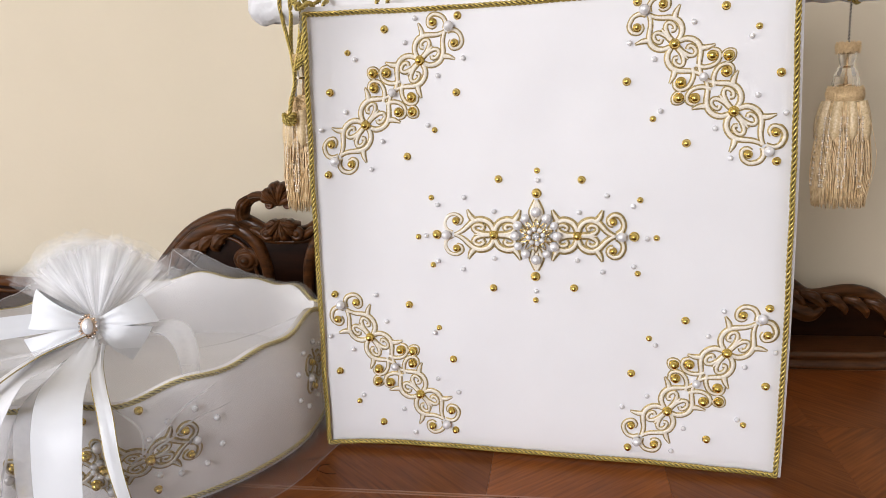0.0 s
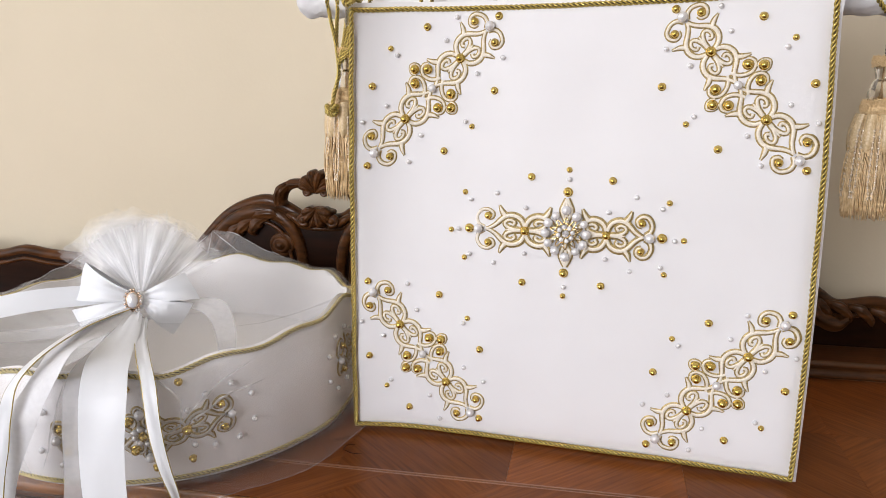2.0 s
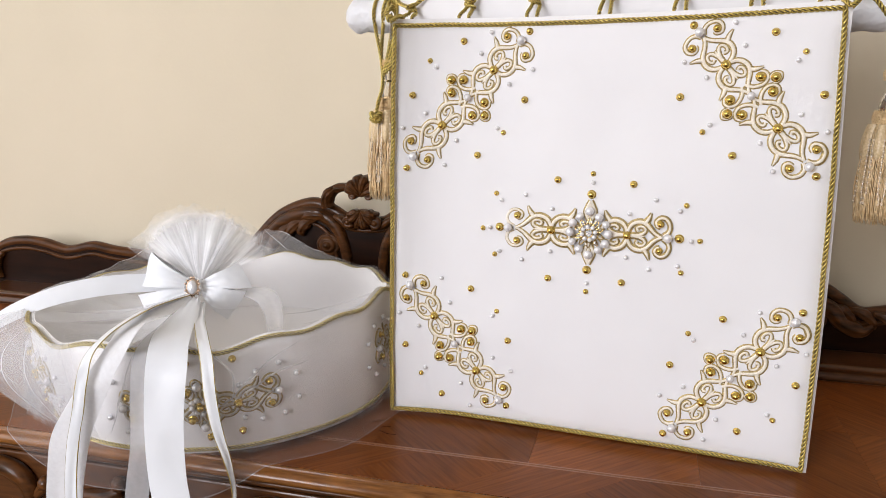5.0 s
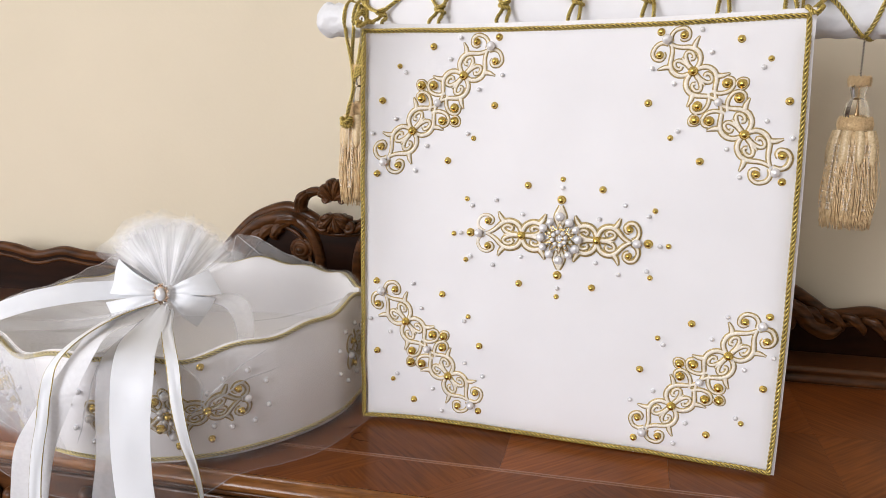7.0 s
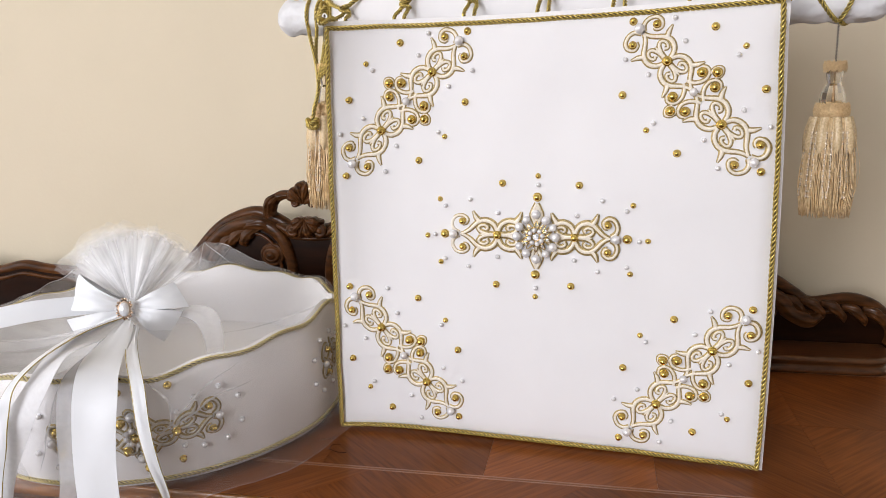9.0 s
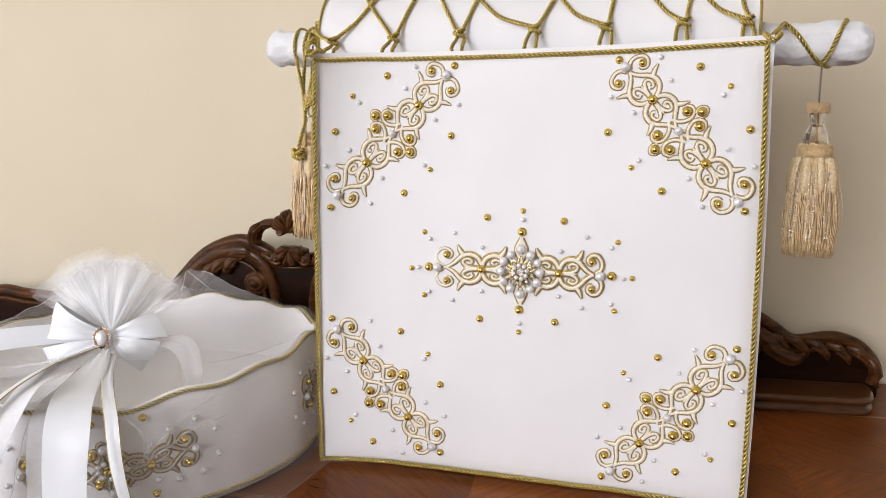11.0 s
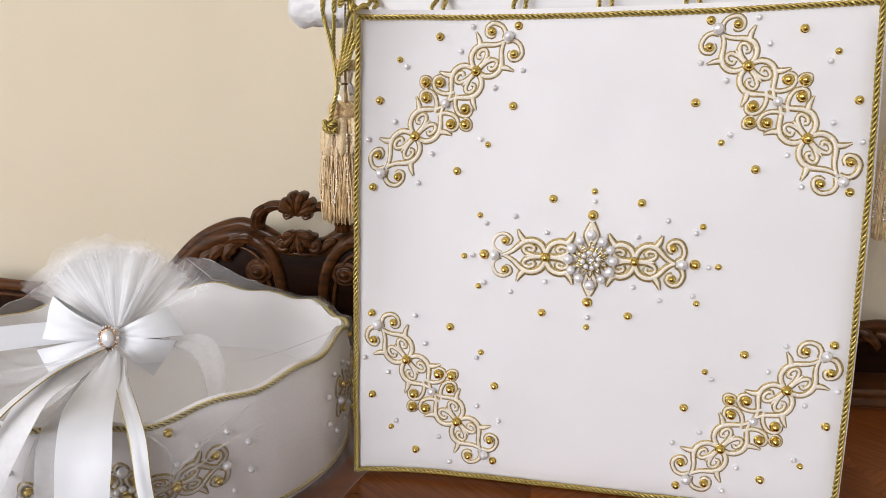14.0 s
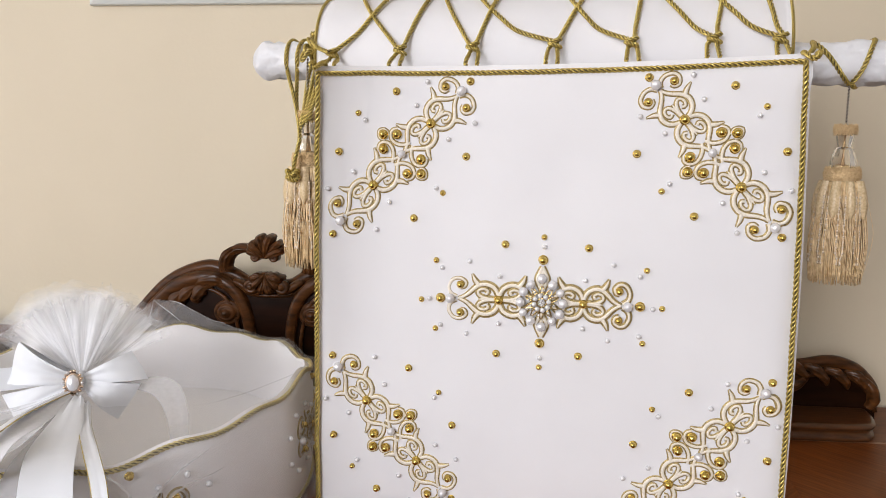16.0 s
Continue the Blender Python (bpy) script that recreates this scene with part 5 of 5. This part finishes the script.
    layer_of("", puff(262, 326, 0.006, 0.004, 0.9, 3.0), 6, 20, [[(0.95, 0.1), (0.75, 0.35), (0.50, 0.85)], [(0.60, 0.02), (0.66, 0.3), (0.64, 0.6)], [(0.98, 0.3), (0.8, 0.42), (0.62, 0.62)], [(0.30, 0.1), (0.22, 0.5), (0.10, 0.9)]], 0.0010)

    def peak(lo, hi, top, high, seed):
        def surface(q, s):
            turn = lo + (hi - lo) * q
            rise = high * max(0.0, 1 - abs(turn - top) / (hi - top if turn > top else top - lo)) ** (1.25 if turn > top else 2.2)
            rise += 0.004 * noise.noise((q * 9, seed, 0.0))
            p = wall_at(math.radians(turn), 1.0, 0.0045 * seed - 0.018 * s + 0.006 * noise.noise((q * 7, s, seed)))
            p[2] += 0.004 + (rise + 0.004) * s
            return p
        return surface

    for seed, lo, hi, top, high in ((1.0, 44, 128, 107, 0.036), (2.0, 92, 140, 117, 0.030), (3.0, 120, 176, 146, 0.032)):
        q0 = (top - lo) / (hi - lo)
        paths = [[(q0, 1.0), (q0 + 0.6 * d, 0.5), (q0 + d, 0.02)] for d in (-0.10, 0.05)] + [[(q0 * 0.5, 1.0), (q0 * 0.8, 1.0), (q0, 1.0)], [(q0, 1.0), (q0 + 0.5 * (1 - q0), 1.0), (0.98, 1.0)]]
        layer_of("rim_peak", peak(lo, hi, top, high, seed), 5, 60, paths, 0.0006)

    # fuller layers gathered towards the bow over one side of the opening
    for layer in range(2):
        v = []
        for s in np.linspace(0.06, 1.0, 12):
            for q in np.linspace(0, 1, 90):
                a = math.radians(138 + 44 * layer + (118 - 66 * layer) * q)
                end = wall_at(a, 1.0, -0.004) + np.array((0, 0, 0.004))
                pleat = noise.noise((q * 7, layer * 3.0, s)) + 0.25 * noise.noise((q * 16, layer, s * 0.6))
                dip = -(0.026 - 0.014 * layer) * math.sin(math.pi * s ** 0.9) + 0.007 * pleat * math.sin(math.pi * s)
                v.append(k0 + (end - k0) * s + np.array((0, 0, dip)))
        raw("inner_drape", v, grid_faces(12, 90), TULLE_PUFF if layer else TULLE_DRAPE, thing, "gathered layer of tulle over the opening")
    # loose hem spread on the table top, its edge straight in some stretches and drawn in at others
    v = []
    for s in (0.0, 0.35, 0.7, 1.0):
        for a in turns:
            fold = noise.noise((math.cos(a) * 4, math.sin(a) * 4, 7.7))
            edge = noise.noise((math.cos(a) * 1.6, math.sin(a) * 1.6, 2.3)) + 0.25 * math.sin(9 * a)
            reach = 0.004 + (0.040 + 0.014 * edge + 0.004 * fold) * s
            p = wall_at(a, 0.0, reach)
            z = 0.0025 + 0.0035 * (1 + math.sin(13 * a + 5 * fold)) * 0.5 * (1 - 0.5 * s) + 0.010 * (1 - s) ** 2
            over = -(p[1] + BY + 0.170)
            if over > 0:
                p[1] = -0.172 - BY - 0.15 * over
                z -= over * 0.8
            v.append((p[0], p[1], z))
    raw("hem", v, grid_faces(4, n, True), TULLE_HEM, thing)
    rim = np.array(v).reshape(4, n, 3)
    border = np.concatenate([rim[3] + (rim[3] - rim[2]) * e + np.array((0, 0, 0.0006)) for e in (-0.05, 0.0)])
    raw("hem_edge", border, grid_faces(2, n, True), TULLE_FULL, thing)
    return thing


tulle_wrap()


# ---- bow ----
FACE_X = Vector((0.966, 0.258, 0.009)).normalized()
FACE_Y = Vector((-0.251, 0.948, -0.198)).normalized()
FACE_Z = FACE_X.cross(FACE_Y).normalized()
BOW_AT = np.array((-0.2115, -0.068, 1.0055))
face = Matrix((FACE_X, FACE_Y, FACE_Z)).transposed().to_4x4()
face.translation = Vector(BOW_AT)
bow = empty("ribbon_bow", face, "white satin bow with pearl brooch, long tails and a tulle fan", "bow")
TO_BOW = face.inverted()


def ribbon(name, centre, across, wide, material, label="", thick=0.0004, world_space=True, trim=None):
    """A ribbon along centre points, with the direction across it at each."""
    c = smooth_line(centre, 8)
    k = len(c)
    d = smooth_line(across, 8)
    d = d / (np.linalg.norm(d, axis=1, keepdims=True) + 1e-9)
    w = np.interp(np.linspace(0, 1, k), np.linspace(0, 1, len(wide)), wide) if np.ndim(wide) else np.full(k, wide)
    cols = 7
    v = []
    tan = np.gradient(c, axis=0)
    nor = np.cross(tan, d)
    nor /= np.linalg.norm(nor, axis=1, keepdims=True) + 1e-9
    for i in range(k):
        for u in np.linspace(-0.5, 0.5, cols):
            v.append(c[i] + d[i] * w[i] * u + nor[i] * (0.016 * w[i] * math.cos(u * 4 + i * 0.15) + 0.0011 * noise.noise((i * 0.11, u * 2.4, k * 0.37 + len(name))) + 0.0016 * math.exp(-i / 9.0) * math.sin(u * 22)))
    v = np.array(v)
    if world_space:
        v = np.array([TO_BOW @ Vector(p) for p in v])
    ob = raw(name, v, grid_faces(k, cols), material, bow, label)
    sol = ob.modifiers.new("thickness", "SOLIDIFY")
    sol.thickness = thick
    crisp = ob.modifiers.new("crisp_edges", "EDGE_SPLIT")
    crisp.split_angle = radians(50)
    if trim:
        for col in (0, cols - 1):
            raw("gold_edge", *tube_mesh(resample(v.reshape(k, cols, 3)[:, col], 0.002)[0], 0.0005, 5), trim, ob, "metallic gold edge thread")
    return ob


def bow_loops():
    """Loops in the bow's own frame: x across, z up, -y towards the viewer; millimetres at the folded end."""
    loops = [((-49, 37), (-60, 0), 13), ((-63, -9), (-50, -39), 11), ((45, 25), (59, -1), 13), ((53, -5), (32, -36), 12)]
    for n, ((ax, az), (bx, bz), deep) in enumerate(loops):
        rows, cols = 33, 17
        v = []
        for i in range(rows):
            q = i / (rows - 1)
            s = 1 - abs(2 * q - 1)                     # 0 at the knot, 1 at the fold
            back = q > 0.5
            base_ease = s ** 0.8
            for j in range(cols):
                c = j / (cols - 1)
                ease = base_ease * (1 + 0.010 * s * math.sin(math.pi * c))
                kx, kz = (-4 if ax < 0 else 4), 4 * (1 - 2 * c) + (2 if az > 0 else -2)
                fx, fz = ax + (bx - ax) * c, az + (bz - az) * c
                bulge = deep * math.sin(math.pi * min(1.0, s * 0.92) ** 0.8)
                pleat = 1.3 * (1 - s) ** 2 * math.sin(c * 13 + n) * min(1, s * 6) + 4.5 * s * noise.noise((s * 1.3 + c * 0.9, c * 2.6 - s, n * 5.0 + 0.4))
                x = kx + (fx - kx) * ease
                z = kz + (fz - kz) * ease
                y = (-bulge if not back else 2 + bulge * 0.1) + pleat - 3 * (1 - s) + (2.0 * s if not back else 0)
                v.append((x * 0.001, y * 0.001, z * 0.001))
        ob = raw("bow_loop", v, grid_faces(rows, cols), RIBBON, bow, "folded loop of wide white satin ribbon")
        sol = ob.modifiers.new("thickness", "SOLIDIFY")
        sol.thickness = 0.0004
        crisp = ob.modifiers.new("crisp_edges", "EDGE_SPLIT")
        crisp.split_angle = radians(50)
    v, f = lathe_mesh([(0.002, -0.009), (0.007, -0.007), (0.009, 0), (0.007, 0.007), (0.002, 0.009)], 20)
    raw("knot", v * np.array((1, 0.8, 1)), f, RIBBON, bow, "tied knot")


bow_loops()


def tails():
    X, fwd = (0.97, 0.24, 0), (0.9, 0.3, -0.2)
    ribbon("wide_tail", [(-0.200, -0.092, 0.999), (-0.176, -0.145, 0.998), (-0.152, -0.205, 0.996), (-0.139, -0.234, 0.977), (-0.139, -0.242, 0.930), (-0.140, -0.240, 0.880), (-0.133, -0.243, 0.845), (-0.119, -0.250, 0.790)], [X] * 8, [0.010, 0.024, 0.034, 0.036, 0.035, 0.034, 0.034, 0.035], RIBBON, "wide satin tail hanging over the rim")
    ribbon("left_tail", [(-0.206, -0.090, 0.999), (-0.204, -0.140, 1.000), (-0.196, -0.190, 1.001), (-0.184, -0.232, 0.996), (-0.198, -0.246, 0.968), (-0.214, -0.248, 0.940), (-0.229, -0.249, 0.911), (-0.236, -0.250, 0.880), (-0.242, -0.250, 0.840), (-0.246, -0.250, 0.780)], [fwd, fwd, (0.95, 0.1, 0.25), (0.85, 0.1, 0.5), (0.9, 0.1, 0.35), (0.95, 0.2, 0.2), X, X, X, X], [0.008, 0.022, 0.034, 0.040, 0.038, 0.036, 0.035, 0.034, 0.033, 0.033], ORGANZA_FULL, "translucent satin tail hanging over the rim")
    ribbon("gold_edged_tail", [(-0.190, -0.098, 0.996), (-0.162, -0.145, 0.996), (-0.126, -0.198, 0.997), (-0.106, -0.224, 0.985), (-0.099, -0.232, 0.955), (-0.092, -0.234, 0.925), (-0.085, -0.231, 0.895), (-0.081, -0.230, 0.865), (-0.083, -0.235, 0.835), (-0.090, -0.238, 0.800)], [(0.9, 0.3, 0)] * 5 + [(0.8, 0.5, 0.1), (0.5, 0.8, 0.1), (0.45, 0.85, 0), (0.7, 0.6, 0), (0.9, 0.3, 0)], [0.0100, 0.0100, 0.0105, 0.0105, 0.0100, 0.0085, 0.0060, 0.0040, 0.0050, 0.0065], RIBBON, "narrow white ribbon with gold edges", trim=CORD)
    ribbon("gold_edged_tail", [(-0.213, -0.090, 1.000), (-0.208, -0.160, 1.005), (-0.201, -0.220, 1.002), (-0.203, -0.250, 0.988), (-0.208, -0.256, 0.965), (-0.212, -0.258, 0.940), (-0.219, -0.259, 0.910), (-0.224, -0.260, 0.870), (-0.228, -0.260, 0.790)], [(0.8, 0.4, 0.4)] * 3 + [(0.8, 0.2, 0.4)] + [(0.9, 0.2, 0.2)] * 5, 0.0105, RIBBON, "narrow white ribbon with gold edges", trim=CORD)
    ribbon("organza_tail", [(-0.203, -0.092, 0.994), (-0.180, -0.160, 0.992), (-0.165, -0.220, 0.988), (-0.162, -0.236, 0.960), (-0.170, -0.232, 0.900), (-0.180, -0.230, 0.850), (-0.183, -0.234, 0.790)], [X] * 7, 0.022, ORGANZA, "sheer organza tail")
    ribbon("side_tail", [(-0.230, -0.052, 1.006), (-0.268, -0.068, 1.006), (-0.312, -0.098, 1.005), (-0.355, -0.124, 0.996), (-0.400, -0.145, 0.974), (-0.435, -0.160, 0.946), (-0.465, -0.172, 0.905)], [(0.0, 0.25, 1), (-0.1, 0.4, 1), (-0.1, 0.5, 0.9), (-0.1, 0.6, 0.8), (0.0, 0.6, 0.8), (0.2, 0.6, 0.7), (0.3, 0.6, 0.6)], [0.014, 0.020, 0.022, 0.024, 0.026, 0.028, 0.030], RIBBON, "satin tail arching away over the side")
    ribbon("inner_tail", [(-0.186, -0.052, 0.995), (-0.160, -0.046, 0.998), (-0.136, -0.052, 0.992), (-0.119, -0.070, 0.970), (-0.114, -0.086, 0.945)], [(0.3, 0.8, 0.4)] * 5, [0.010, 0.020, 0.026, 0.026, 0.024], TULLE_FULL, "short sheer tail inside the basket")


tails()


def tulle_fan():
    """Sheer layers gathered behind the bow, fuller in the middle and thinning out to a frayed edge."""
    rng = random.Random(40)
    layers = [(-44, 30, 0.94), (-48, 34, 0.98), (-54, 26, 1.00), (-42, 42, 0.95), (-62, 16, 1.05), (-52, 46, 0.97), (-66, -10, 1.08), (-60, 52, 0.92), (12, 64, 1.06)]
    for k, (lo, hi, long) in enumerate(layers):
        n, m = 90, 12
        v = []
        for i in range(m):
            q = i / (m - 1)
            for j in range(n):
                a = math.radians(lo + (hi - lo) * j / (n - 1) + 5 * noise.noise((j * 0.07, k * 3.0, q)))
                size = 0.078 + 0.010 * max(0.0, -math.sin(a)) - 0.004 * max(0.0, math.sin(a))
                r = 0.003 + size * q * long * (1 + 0.09 * noise.noise((a * 4, k * 2.0, 0.0)) + 0.05 * noise.noise((a * 17, k, 3.0)))
                deep = 0.006 + 0.0028 * k + 0.010 * q * noise.noise((a * 5.0, k * 7.0, q * 0.7)) + 0.008 * q * q
                v.append((r * math.sin(a), deep, 0.002 + r * math.cos(a)))
        fan = raw("tulle_fan", v, grid_faces(m, n), TULLE_FAN, bow, "gathered fan of white tulle")
        lines = []
        for _ in range(8):
            a, reach, lean = math.radians(rng.uniform(lo, hi)), rng.uniform(0.55, 1.08) * long, rng.uniform(-0.08, 0.08)
            p = np.array([((0.004 + 0.078 * q * reach) * math.sin(a + lean * q), 0.005 + 0.0028 * k + 0.006 * q, 0.002 + (0.004 + 0.076 * q * reach) * math.cos(a + lean * q)) for q in (0.15, 0.4, 0.7, 1.0)])
            lines.append(tube_mesh(p, (0.0001, 0.0002, 0.00025 * rng.uniform(0.4, 1.4), 0.0001), 4))
        raw("fold_line", *join(lines), TULLE_FOLD, fan)


tulle_fan()


def bow_brooch():
    v, f = lathe_mesh([(0.0062, 0.0), (0.0070, 0.0015), (0.0055, 0.003), (0.0005, 0.0035)], 24)
    base = raw("brooch", np.stack([v[:, 0] * 1.1, -0.0165 - v[:, 2], v[:, 1] * 1.4], 1), f, ROSE_GOLD, bow, "rose gold brooch round an oval pearl")
    v, f = lathe_mesh([(0.0052 * math.cos(a), 0.0045 * math.sin(a)) for a in np.linspace(0, 1.5, 10)], 24)
    raw("pearl", np.stack([v[:, 0], -0.0190 - v[:, 2], v[:, 1] * 1.4], 1), f, PEARL, base, "large oval pearl")
    for k in range(18):
        a = k / 18 * 2 * math.pi
        v, f = lathe_mesh([(0.0013, 0), (0.0014, 0.0009), (0.0008, 0.0018), (0.0002, 0.002)], 7)
        raw("rhinestone", np.stack([0.0077 * math.cos(a) + v[:, 0], -0.0180 - v[:, 2], 0.0106 * math.sin(a) + v[:, 1]], 1), f, GEM if k % 3 == 0 else ROSE_GOLD, base)
    raw("drop", *tube_mesh(np.array([(-0.002, -0.018, -0.012), (-0.003, -0.018, -0.016), (-0.004, -0.018, -0.019)]), (0.001, 0.0016, 0.0008), 8), GEM, base)


bow_brooch()
